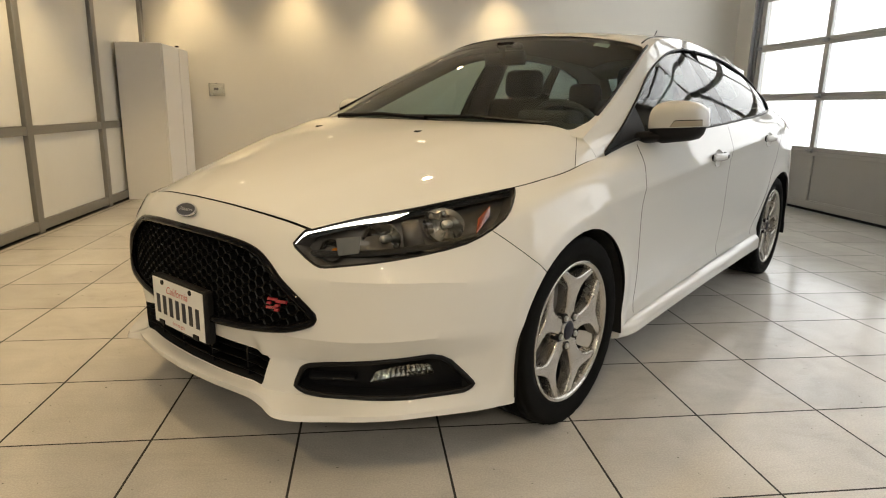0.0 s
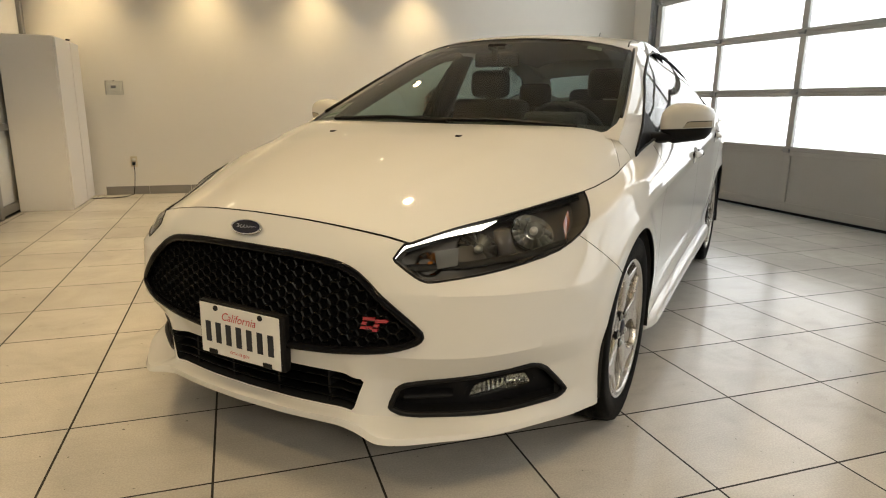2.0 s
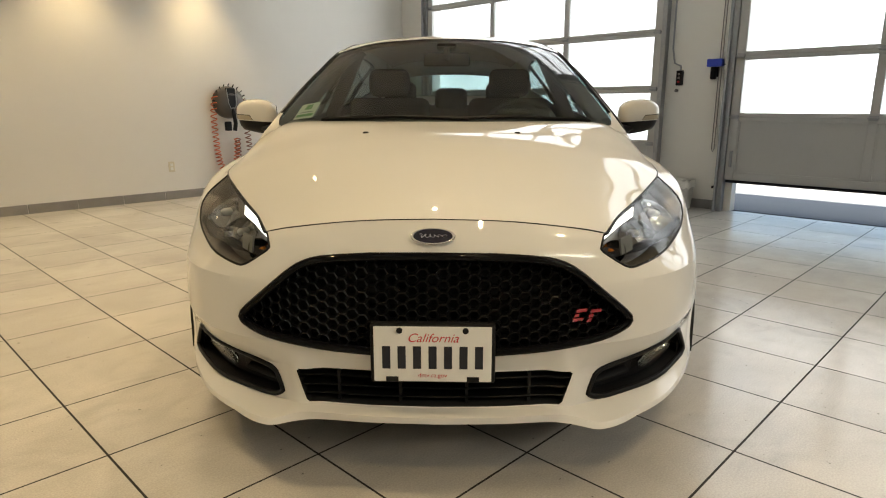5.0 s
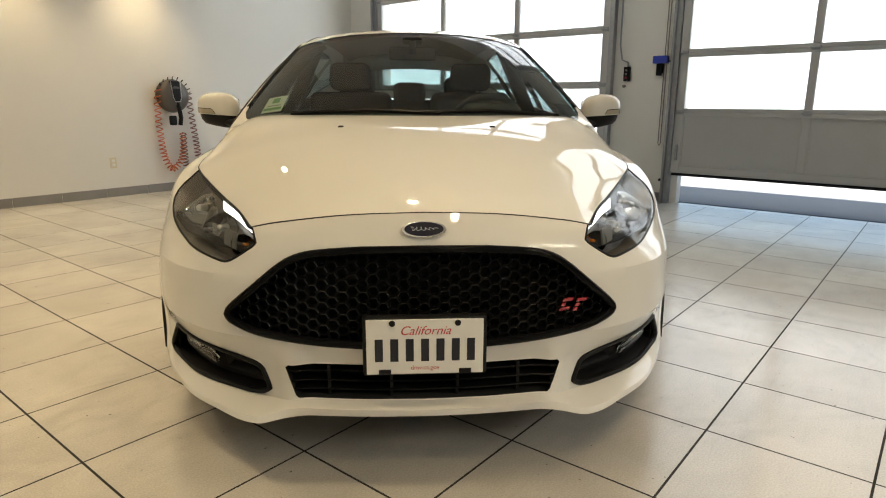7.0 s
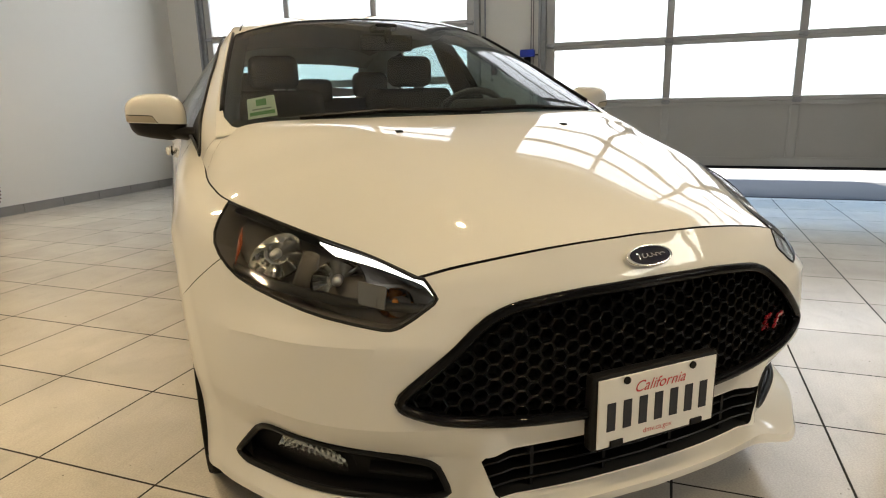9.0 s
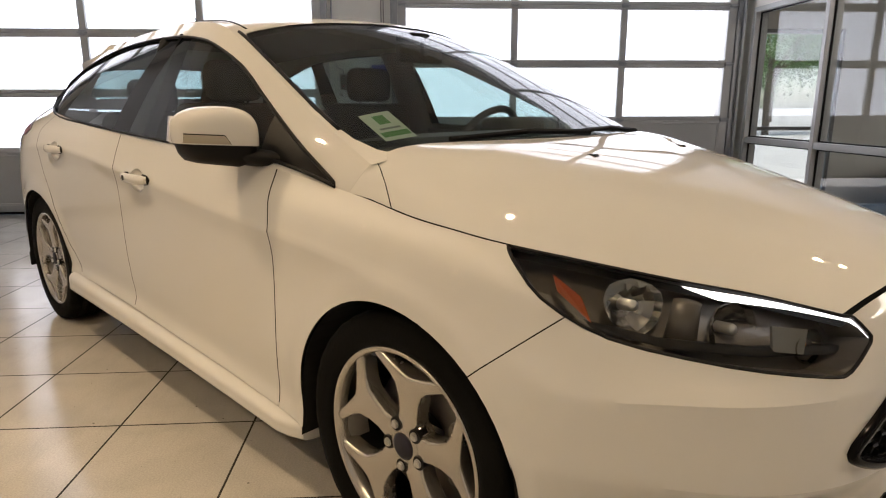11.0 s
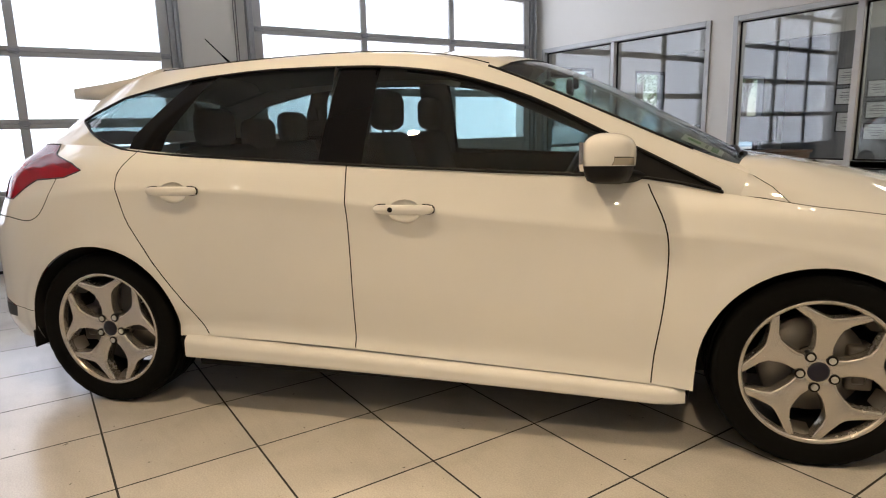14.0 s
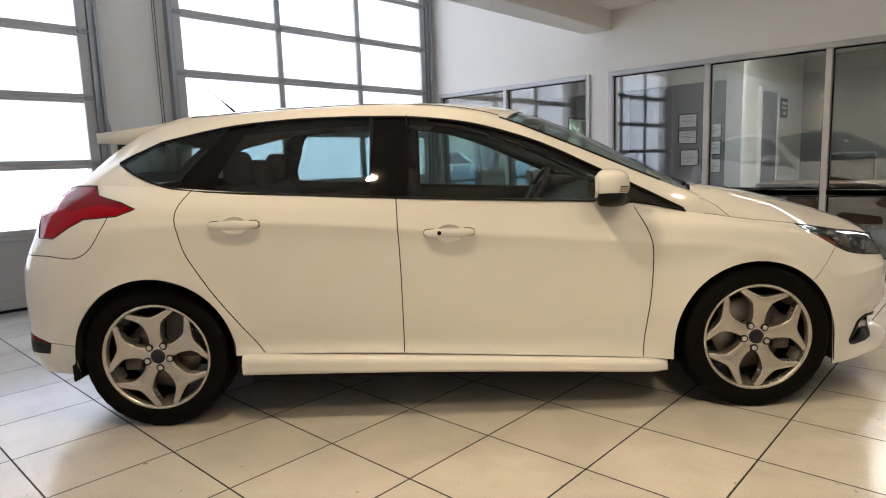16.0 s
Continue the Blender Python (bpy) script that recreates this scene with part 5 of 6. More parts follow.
def mirror_base():
    b = bmesh.new()
    rings = []
    for z, k in ((.977, .985), (.966, .97), (.946, .91), (.928, .76), (.919, .45)):
        ring = []
        for a in np.linspace(0, 2 * math.pi, 37)[:-1]:
            cx, cy = math.cos(a), math.sin(a)
            x, y = math.copysign(abs(cx) ** .6, cx), math.copysign(abs(cy) ** .8, cy)
            ring.append((.917 + .097 * k * x, .668 + (.080 if y < 0 else .058) * k * y + .025 * x, z + .006 * x))
        rings.append(ring + ring[:1])
    sheet(b, rings)
    b.faces.new([b.verts.new(p) for p in rings[-1][:-1]])
    bmesh.ops.recalc_face_normals(b, faces=list(b.faces))
    return b


def mirror_arm():
    b = bmesh.new()
    grid = []
    for t in np.linspace(0, 1, 6):
        x, y, z = .79 + .12 * t, .60 + .06 * t, .930 + .016 * t
        ry, rz = .070 - .015 * t, .026 - .006 * t
        grid.append([(x, y + ry * math.cos(a), z + rz * math.sin(a)) for a in np.linspace(0, 2 * math.pi, 17)])
    sheet(b, grid)
    return b


def mirror_glass():
    b = bmesh.new()
    return prism(b, [(.835, .735, .965), (.845, .740, 1.045), (1.005, .748, 1.05), (1.015, .748, .985), (.985, .745, .962)], (0, -.012, 0))


def mirror_lamp(grow=0.0):
    b = bmesh.new()
    grid = []
    for t in np.linspace(-grow * 8, 1, 14):
        x = .918 + .096 * t
        lo, hi = .9765 + .006 * t, .998 + .006 * t - .020 * max(0, .14 - t) / .14 + grow
        grid.append([mirror_front(x, lo + (hi - lo) * k / 4) + Vector((0, -.0012 - .0012 * (grow == 0), 0)) for k in range(5)])
    sheet(b, grid)
    return b


ml = both_sides("door_mirror", mirror_shell, M_PAINT, label="white door mirror with black base", smooth=True)
for o, f in zip(ml, (lambda b: b, flip)):
    part("mirror_base", f(mirror_base()), M_BLACK, o, smooth=True)
    part("mirror_arm", f(mirror_arm()), M_BLACK, o, smooth=True)
    part("mirror_glass", f(mirror_glass()), M_CHROME, o)
    part("indicator_surround", f(mirror_lamp(.003)), M_BLACK, o, smooth=True)
    part("side_indicator", f(mirror_lamp()), M_INDICATOR, o, "clear side indicator lens", smooth=True)

# door handles
def handle_bar(y, z):
    b = bmesh.new()
    grid = []
    base = shell_x(y, z)
    for t in np.linspace(-1, 1, 21):
        e = max(0, 1 - abs(t) ** 6) ** .5
        yy, xx = y + .108 * t, base + .020 - .010 * t * t
        rz, rx = .0180 * (.35 + .65 * e), .010 * (.35 + .65 * e)
        grid.append([(xx + rx * math.cos(a), yy, z + rz * math.sin(a)) for a in np.linspace(0, 2 * math.pi, 15)])
    sheet(b, grid)
    for row in (grid[0], grid[-1]):
        b.faces.new([b.verts.new(p) for p in row[:-1]])
    for t in (-.82, .82):
        box(b, base - .035, base + .014, y + .108 * t - .014, y + .108 * t + .014, z - .013, z + .013)
    bmesh.ops.recalc_face_normals(b, faces=list(b.faces))
    return b


def handle_gasket(y, z, end):
    """Rubber seat under one end of a handle."""
    b = bmesh.new()
    base = shell_x(y, z)
    grid = []
    for t in np.linspace(.60, 1.0, 11):
        r = .0192 * (.40 + .60 * max(0, 1 - t ** 8) ** .5)
        grid.append([(base + .001 + .005 * math.cos(a), y + end * .1098 * t, z + r * math.sin(a)) for a in np.linspace(0, 2 * math.pi, 13)])
    sheet(b, grid)
    for row in (grid[0], grid[-1]):
        b.faces.new([b.verts.new(p) for p in row[:-1]])
    bmesh.ops.recalc_face_normals(b, faces=list(b.faces))
    return b


def handle_cup(y, z):
    b = bmesh.new()
    prof = [(1.0, .002), (.96, -.001), (.85, -.006), (.6, -.0095), (.3, -.011), (.01, -.0115)]
    lathe(b, prof, 28, "x")
    for v in b.verts:
        x = shell_x(y + v.co.y * .059, z - .004 + v.co.z * .041)
        v.co = (x + v.co.x, y + v.co.y * .059, z - .004 + v.co.z * .041)
    bmesh.ops.reverse_faces(b, faces=list(b.faces))
    return b


def shell_x(y, z):
    """Half width of the body side at a place seen from beside."""
    k = float(np.interp(y, [PLAN(q)[1] for q in np.linspace(6, 15, 181)], np.linspace(6, 15, 181)))
    _, ps, _ = shell(k, 0)
    return float(np.interp(z, ps[:, 2], ps[:, 0]))


for y, z in HANDLES:
    hs = both_sides("door_handle", lambda: handle_bar(y, z + .004), M_PAINT, label="white pull handle", smooth=True)
    for o, f in zip(hs, (lambda b: b, flip)):
        part("handle_cup", f(handle_cup(y, z)), M_PAINT, o, smooth=True)
        for end in (-1, 1):
            part("gasket", f(handle_gasket(y, z + .004, end)), M_BLACK, o, "black rubber gasket", smooth=True)
        if y < 2:
            b = bmesh.new()
            x = shell_x(y, z + .004)
            cylinder(b, (x + .012, y + .042, z + .005), (x + .0305, y + .042, z + .005), .009, 14)
            part("lock", f(b), M_BLACK, o)

# wheels
def wheel_at(x, y, turn, spin):
    w = part("wheel", copy_bm(BM_RIM), M_RIM, car, "five-spoke silver alloy wheel", smooth=True)
    w.matrix_basis = pose(x, y, .318, 0, 0, turn)
    for nm, bmx, m, sm in (("tyre", BM_TYRE, M_TYRE, True), ("brake_disc", BM_DISC, M_DISC, True), ("hub", BM_HUB, M_RIM, True), ("centre_cap", BM_CAP, M_CAP, True), ("caliper", BM_CALIPER_FRONT if x < 0 and y < 1 else BM_CALIPER, M_LAMPDARK, True), ("barrel", BM_BARREL, M_BLACK, True)):
        part(nm, copy_bm(bmx), m, w, smooth=sm)
    for k in range(5):
        o = new("spoke", ME_SPOKE); o.parent = w
        o.matrix_basis = pose(0, 0, 0, spin + 72 * k, 0, 0)
        o = new("lug_nut", ME_NUT); o.parent = w
        o.matrix_basis = pose(0, 0, 0, spin + 36 + 72 * k, 0, 0)
        o = new("rim_ledge", ME_LEDGE); o.parent = w
        o.matrix_basis = pose(0, 0, 0, spin + 36 + 72 * k, 0, 0)
        o = new("nut_seat", ME_SEAT); o.parent = w
        o.matrix_basis = pose(0, 0, 0, spin + 36 + 72 * k, 0, 0)
    return w


BM_TYRE = lathe(bmesh.new(), [(.236, -.100), (.262, -.114), (.296, -.1165), (.311, -.108), (.3175, -.094)] + [p for g in (-.060, -.022, .022, .060) for p in ((.3205, g - .006), (.314, g - .0045), (.314, g + .0045), (.3205, g + .006))] + [(.3175, .094), (.311, .108), (.296, .1105), (.275, .1120), (.262, .110), (.246, .108), (.2375, .100)], 96)
for v in BM_TYRE.verts:
    r = math.hypot(v.co.y, v.co.z)
    seg = int(round(math.atan2(v.co.z, v.co.y) / (2 * math.pi / 96)))
    if r > .310 and abs(v.co.x) > .06 and seg % 3 == 0:
        v.co.y *= .992; v.co.z *= .992
BM_RIM = lathe(bmesh.new(), [(.2375, .098), (.2395, .103), (.236, .1065), (.229, .105), (.2235, .098), (.221, .075), (.222, .050)], 96)
BM_BARREL = lathe(bmesh.new(), [(.221, .075), (.212, .0), (.206, -.09), (.236, -.10)], 64)
BM_DISC = lathe(bmesh.new(), [(.06, .012), (.068, .016), (.160, .016), (.162, .010), (.162, -.012), (.06, -.012)], 64)
BM_HUB = lathe(bmesh.new(), [(.068, .040), (.068, .077), (.062, .081), (.045, .084), (.034, .0890), (.0325, .0890), (.031, .084)], 48)
BM_CAP = lathe(bmesh.new(), [(.0325, .085), (.031, .0905), (.024, .0925), (.0005, .0935)], 32)
BM_CALIPER = bmesh.new()
box(BM_CALIPER, -.045, .046, -.175, -.095, -.075, .075, bevel=.012, segs=2)
box(BM_CALIPER, -.02, .052, -.150, -.110, -.05, -.02, bevel=.006)
box(BM_CALIPER, -.02, .052, -.150, -.110, .02, .05, bevel=.006)
BM_CALIPER_FRONT = copy_bm(BM_CALIPER)
for v in BM_CALIPER_FRONT.verts:
    v.co.y = -v.co.y
bmesh.ops.reverse_faces(BM_CALIPER_FRONT, faces=list(BM_CALIPER_FRONT.faces))
SPOKE = [(.030, .020), (.060, .031), (.084, .0275), (.116, .032), (.146, .042), (.164, .061), (.194, .114), (.213, .095), (.195, .050), (.183, .013), (.181, 0)]
b = bmesh.new()
outline = SPOKE + [(r, -t) for r, t in reversed(SPOKE[:-1])]
face = lambda r: .082 + .007 * math.sin(min(r / .13, 1) * math.pi * .5) + .014 * max(0, (r - .11) / .12)
f1 = [b.verts.new((face(r), r, t)) for r, t in outline]
inner = []
for i, (r, t) in enumerate(outline):
    inner.append(b.verts.new((face(r) - .042, r, t)))
n = len(outline)
half_n = len(SPOKE)
# front face as strips from edge to edge so that it can dish
for i in range(half_n - 2):
    j = n - 1 - i
    if i + 1 < half_n - 1 and i < 4:
        b.faces.new((f1[i], f1[i + 1], f1[j - 1], f1[j]))
L4, R4 = 4, n - 1 - 4
b.faces.new([f1[L4], f1[10], f1[R4]])
b.faces.new([f1[4], f1[5], f1[8], f1[9], f1[10]])
b.faces.new([f1[5], f1[6], f1[7], f1[8]])
rj = lambda k: n - 1 - k
b.faces.new([f1[rj(4)], f1[10], f1[rj(9)], f1[rj(8)], f1[rj(5)]])
b.faces.new([f1[rj(5)], f1[rj(8)], f1[rj(7)], f1[rj(6)]])
for i in range(n):
    j = (i + 1) % n
    b.faces.new((f1[j], f1[i], inner[i], inner[j]))
bmesh.ops.recalc_face_normals(b, faces=list(b.faces))
es = [e for e in b.edges if len(e.link_faces) == 2 and e.calc_face_angle(0) > .9]
bmesh.ops.bevel(b, geom=es, offset=.0075, segments=3, profile=.5, affect="EDGES")
ME_SPOKE = mesh_of("spoke", b, M_RIM, False)
crisp(ME_SPOKE, 38)
b = bmesh.new()
cylinder(b, (.070, .053, 0), (.091, .053, 0), .0105, 14)
cylinder(b, (.091, .053, 0), (.0945, .053, 0), .0080, 6)
ME_NUT = mesh_of("lug_nut", b, M_SATIN)
b = bmesh.new()
cylinder(b, (.060, .053, 0), (.0882, .053, 0), .0165, 18)
ME_SEAT = mesh_of("nut_seat", b, M_BLACK)
b = bmesh.new()
prism(b, [(.078, .2215, -.034), (.078, .2215, .034), (.030, .198, .025), (.030, .198, -.025)], (-.003, .004, 0))
ME_LEDGE = mesh_of("rim_ledge", b, M_DULLMETAL)
WX = .774
wheel_at(WX, 0, 0, 10)
wheel_at(WX - .010, BASEL, 0, 30)
wheel_at(-WX, 0, 180, 10)
wheel_at(-WX + .010, BASEL, 180, 24)

# ---- cabin ----
part("cabin_floor", boxes((-.74, .74, .45, 2.75, .27, .32)), M_TRIM, car)
b = bmesh.new()
prof = [(.18, .955), (.30, .985), (.50, .990), (.66, .965), (.74, .90), (.72, .74), (.68, .55), (.60, .35)]
sheet(b, [[(x, y, z - .03 * (x / .7) ** 4) for x in np.linspace(-.72, .72, 21)] for y, z in prof])
part("dashboard", b, M_TRIM, car, smooth=True)
for s in (1, -1):
    b = bmesh.new()
    sheet(b, [[(s * (e[0] - d), e[1] + q, e[2] - h) for d, q, h in ((.018, 0, .012), (.050, .035, .012), (.075, .075, .045), (.030, .070, .060))] for e in (RAIL(t) for t in np.linspace(0, .40, 20))])
    part("pillar_trim", b, M_TRIM, car, smooth=True)
    b = bmesh.new()
    sheet(b, [[(s * (.800 - .20 * t - d), 1.60 + q, .93 + .42 * t) for d, q in ((.0, -.085), (.060, -.060), (.075, 0), (.060, .060), (.0, .085))] for t in np.linspace(0, 1, 8)])
    part("pillar_trim", b, M_TRIM, car, smooth=True)
part("binnacle", boxes((.24, .50, .56, .72, .95, 1.03), bevel=.03, segs=3), M_TRIM, car, smooth=True)
for s in (1, -1):
    b = bmesh.new()
    sheet(b, [[(s * (.80 - .05 * max(0, (z - .7) / .3)), y, z) for z in (.30, .5, .7, .85, .925 + (y - .5) * .035)] for y in np.linspace(.50, 2.62, 12)])
    part("door_card", b, M_TRIM, car)
b = bmesh.new()
sheet(b, [[(p[0] * sg, p[1], p[2] - .03) for sg, p in [(-1, q) for q in reversed(r[1:])] + [(1, q) for q in r]] for r in top_grid(24, 8, .31, .84, 0, .03)])
part("headliner", b, M_HEADLINER, car, smooth=True)
b = bmesh.new()
c = Vector((.37, .80, .905))
ax = Vector((0, -.86, -.5)).normalized()
q = ax.orthogonal().normalized()
tube(b, [c + (Matrix.Rotation(a, 3, ax) @ q) * .185 for a in np.linspace(0, 2 * math.pi, 33)[:-1]], .015, 8, closed=True)
for a in (0, 2.1, 4.2):
    tube(b, [c, c + (Matrix.Rotation(a + .5, 3, ax) @ q) * .18], .016, 6)
cylinder(b, c - ax * .02, c + ax * .05, .065, 20)
part("steering_wheel", b, M_TRIM, car, smooth=True)


def seat_bm(w, y, back_top, lean, base_z):
    b = bmesh.new()
    box(b, -w / 2, w / 2, y - .42, y + .05, base_z, base_z + .16, bevel=.05, segs=3)
    r = bmesh.ops.create_cube(b, size=1, matrix=Matrix.Translation((0, y + .11 + lean / 2, (base_z + .1 + back_top) / 2)) @ pose(0, 0, 0, -math.degrees(math.atan2(lean, back_top - base_z))) @ Matrix.Diagonal((w, .13, back_top - base_z - .06, 1)))
    bmesh.ops.bevel(b, geom=list({e for v in r["verts"] for e in v.link_edges}), offset=.05, segments=3, profile=.5, affect="EDGES")
    return b


def headrest_bm(x, y, z, w=.25):
    b = bmesh.new()
    box(b, x - w / 2, x + w / 2, y - .05, y + .05, z, z + .165, bevel=.045, segs=3)
    cylinder(b, (x - .06, y, z - .08), (x - .06, y, z + .02), .006, 8)
    cylinder(b, (x + .06, y, z - .08), (x + .06, y, z + .02), .006, 8)
    return b


for x in (.37, -.37):
    s = part("front_seat", seat_bm(.50, 1.30, 1.08, .20, .40), M_SEAT, car, "dark cloth front seat", smooth=True)
    s.matrix_basis = pose(x, 0, 0)
    part("headrest", headrest_bm(0, 1.56, 1.10), M_SEAT, s, smooth=True)
s = part("rear_seat", seat_bm(1.25, 2.12, 1.04, .20, .42), M_SEAT, car, "dark cloth rear bench", smooth=True)
for x in (.38, -.38, 0):
    part("headrest", headrest_bm(x, 2.38, 1.05 - (.04 if x == 0 else 0), .24), M_SEAT, s, smooth=True)
part("parcel_shelf", boxes((-.66, .66, 2.45, 2.95, .96, .985)), M_TRIM, car)
part("tailgate_trim", boxes((-.66, .66, 2.95, 3.0, .5, .985)), M_TRIM, car)
part("rear_view_mirror", boxes((-.115, .115, .80, .825, 1.235, 1.30), (-.015, .015, .775, .80, 1.26, 1.33), bevel=.010, segs=2), M_BLACK, car)
part("sensor_pod", boxes((-.05, .05, .80, .90, 1.315, 1.345), bevel=.012, segs=2), M_BLACK, car)


def screen_patch_at(s0, s1, a0, a1, up):
    b = bmesh.new()
    sheet(b, [[on_top(s, a, up) if a >= 0 else Vector((-1, 1, 1)) * on_top(s, -a, up) for a in np.linspace(a0, a1, 5)] for s in np.linspace(s0, s1, 5)])
    return b


st = part("windscreen_sticker", screen_patch_at(.033, .080, -.87, -.75, -.010), M_STICKER, car, "white and green paper sticker")
part("print", screen_patch_at(.038, .046, -.862, -.758, -.0085), M_STICKGREEN, st)
part("print", screen_patch_at(.050, .053, -.85, -.77, -.0085), M_OFFICE, st)
part("print", screen_patch_at(.059, .074, -.832, -.788, -.0085), M_STICKGREEN, st)
part("windscreen_label", screen_patch_at(.262, .278, .66, .76, -.010), M_STICKER, car, "small pale sticker")


def downlight(x, y):
    t = thing("ceiling_lamp", pose(x, y, H1), "round recessed ceiling lamp with white rim", "ceiling lamp", "recessed ceiling lamps")
    b = bmesh.new()
    lathe(b, [(.040, -.004), (.085, -.008), (.095, -.004), (.095, -.001)], 24, "z")
    part("rim", b, M_PLASTICW, t)
    b = bmesh.new()
    bmesh.ops.create_circle(b, cap_ends=True, segments=24, radius=.040, matrix=Matrix.Translation((0, 0, -.004)))
    part("lens", b, M_GLOW, t)
    return t


lamp0 = downlight(*WASH[0])
# the added south lamps get the same fixture as the others
for xy in WASH[1:] + DOWN_LAMPS + SOUTH_FILL:
    copy_thing(lamp0, pose(*xy, H1))


# ---- things in the room ----
# leaning cabinet by the partition
cab = thing("cabinet", pose(-2.39, 4.97, 0), "tall white laminate cabinet with two plain doors", "cabinet")
part("body", boxes((-.235, .212, -.47, .47, 0.0, 1.63), bevel=.003), M_CAB, cab)
# black strip between the doors paints the shade in their gap
part("door_gap", boxes((.2125, .2150, .080, .122, .012, 1.622)), M_BLACK, cab)
for y0, y1 in ((-.468, .088), (.114, .468)):
    part("door", boxes((.214, .234, y0, y1, .012, 1.622), bevel=.003), M_CAB, cab)
part("latch", boxes((.20, .236, .088, .118, 1.632, 1.648), bevel=.003), M_BLACK, cab)

# thermostat under a clear guard
th = thing("thermostat", pose(-1.86, Y1, 1.19), "white wall thermostat under a clear plastic guard", "thermostat")
part("body", boxes((-.060, .060, -.030, 0, -.042, .042), bevel=.006, segs=2), M_PLASTICW, th)
part("display", boxes((-.034, .018, -.032, -.029, -.006, .022)), M_OFFICE, th, "grey display")
part("guard", boxes((-.088, .088, -.062, -.059, -.075, .072), (-.088, -.085, -.059, 0, -.075, .072), (.085, .088, -.059, 0, -.075, .072), (-.085, .085, -.059, 0, .069, .072), (-.085, .085, -.059, 0, -.075, -.072)), M_CLEAR, th, "clear plastic guard")
part("knob", boxes((-.008, .008, -.045, -.030, .072, .080), bevel=.003), M_BLACK, th)


def socket(x, z, label):
    t = thing("wall_socket", pose(x, Y1, z), label, "wall socket", "wall sockets")
    part("plate", boxes((-.036, .036, -.006, 0, -.058, .058), bevel=.003), M_IVORY, t)
    for dz in (-.022, .022):
        part("outlet", boxes((-.017, .017, -.009, -.005, dz - .015, dz + .015), bevel=.004, segs=2), M_PLASTICW, t)
    return t


socket(1.20, .370, "ivory wall socket above the skirting")
s2 = socket(-1.74, .375, "ivory wall socket with a plugged-in black lead")
b = bmesh.new()
box(b, -.016, .016, -.035, -.006, -.038, -.006, bevel=.005)
part("plug", b, M_BLACK, s2)
lead = thing("power_lead", pose(0, 0, 0), "thin black power lead trailing to the cabinet", "power lead")
b = bmesh.new()
tube(b, [(-1.74, 5.50, .35), (-1.735, 5.485, .25), (-1.75, 5.49, .10), (-1.76, 5.46, .012), (-1.82, 5.30, .006), (-1.95, 5.22, .006), (-2.05, 5.26, .006), (-2.14, 5.20, .006)], .0045, 6)
part("cord", b, M_BLACK, lead)

# round wall-mounted unit with two coiled hoses
reel = thing("hose_station", pose(1.93, Y1, 1.09), "round dark grey wall station with coiled orange hoses", "hose station")
b = bmesh.new()
lathe(b, [(.185, 0), (.190, .03), (.180, .075), (.150, .110), (.10, .128), (.001, .132)], 40, "z")
bmesh.ops.transform(b, matrix=pose(0, 0, 0, 90, 0, 0), verts=list(b.verts))
part("casing", b, M_LAMPDARK, reel, smooth=True)
b = bmesh.new()
prism(b, [(-.055, -.118, .165), (.055, -.118, .165), (.045, -.142, -.02), (.028, -.146, -.06), (-.028, -.146, -.06), (-.045, -.142, -.02)], (0, .03, 0), bevel=.006)
part("face_plate", b, M_BLACK, reel)
b = bmesh.new()
tube(b, [(-.058, -.128, .16), (-.048, -.150, -.02), (-.030, -.154, -.065), (.030, -.154, -.065), (.048, -.150, -.02), (.058, -.128, .16)], .004, 6)
part("chrome_line", b, M_SATIN, reel)
for k in range(13):
    a = radians(-10 + k * 200 / 12)
    b = bmesh.new()
    tube(b, [(.17 * math.cos(a), -.06, .17 * math.sin(a)), (.205 * math.cos(a), -.07, .205 * math.sin(a)), (.210 * math.cos(a) + .004, -.080, .210 * math.sin(a) + .006)], .006, 6)
    part("hook", b, M_BLACK, reel)
b = bmesh.new()
tube(b, [(.01, -.10, -.06), (.015, -.135, -.14), (.03, -.13, -.24), (.02, -.12, -.33)], .024, 10)
box(b, -.10, -.02, -.14, -.09, -.33, -.22, bevel=.015, segs=2)
part("nozzle", b, M_BLACK, reel)


def coil(path, r=.033, pitch=.046, wire=.0065):
    f = spline(np.r_[0, np.cumsum([math.dist(p, q) for p, q in zip(path, path[1:])])], path)
    total = sum(math.dist(p, q) for p, q in zip(path, path[1:]))
    pts, s, a = [], 0.0, 0.0
    while s < total:
        p, q = Vector(f(s)), Vector(f(min(s + .01, total)))
        t = (q - p).normalized() if (q - p).length > 1e-6 else Vector((0, 0, -1))
        u = Vector((0, 1, 0))
        w = t.cross(u).normalized()
        pts.append(p + (u * math.cos(a) + w * math.sin(a)) * r)
        a += math.pi / 5
        local = pitch * (.62 + .9 * min(1, max(0, (p.z + .95) / .9)))
        s += local / 10
    b = bmesh.new()
    return tube(b, pts, wire, 5)


part("coiled_hose", coil([(-.17, -.06, .10), (-.20, -.06, -.10), (-.20, -.06, -.40), (-.17, -.06, -.70), (-.09, -.07, -.83), (.02, -.08, -.72), (.05, -.10, -.42)]), M_ORANGE, reel, "coiled orange hose", smooth=True)
part("coiled_hose", coil([(.055, -.10, -.42), (.07, -.07, -.70), (.095, -.06, -.92), (.16, -.06, -1.00), (.235, -.06, -.90), (.24, -.06, -.70), (.20, -.06, -.25), (.17, -.06, .05)]), M_HOSE, reel, "coiled dark rust-brown hose", smooth=True)

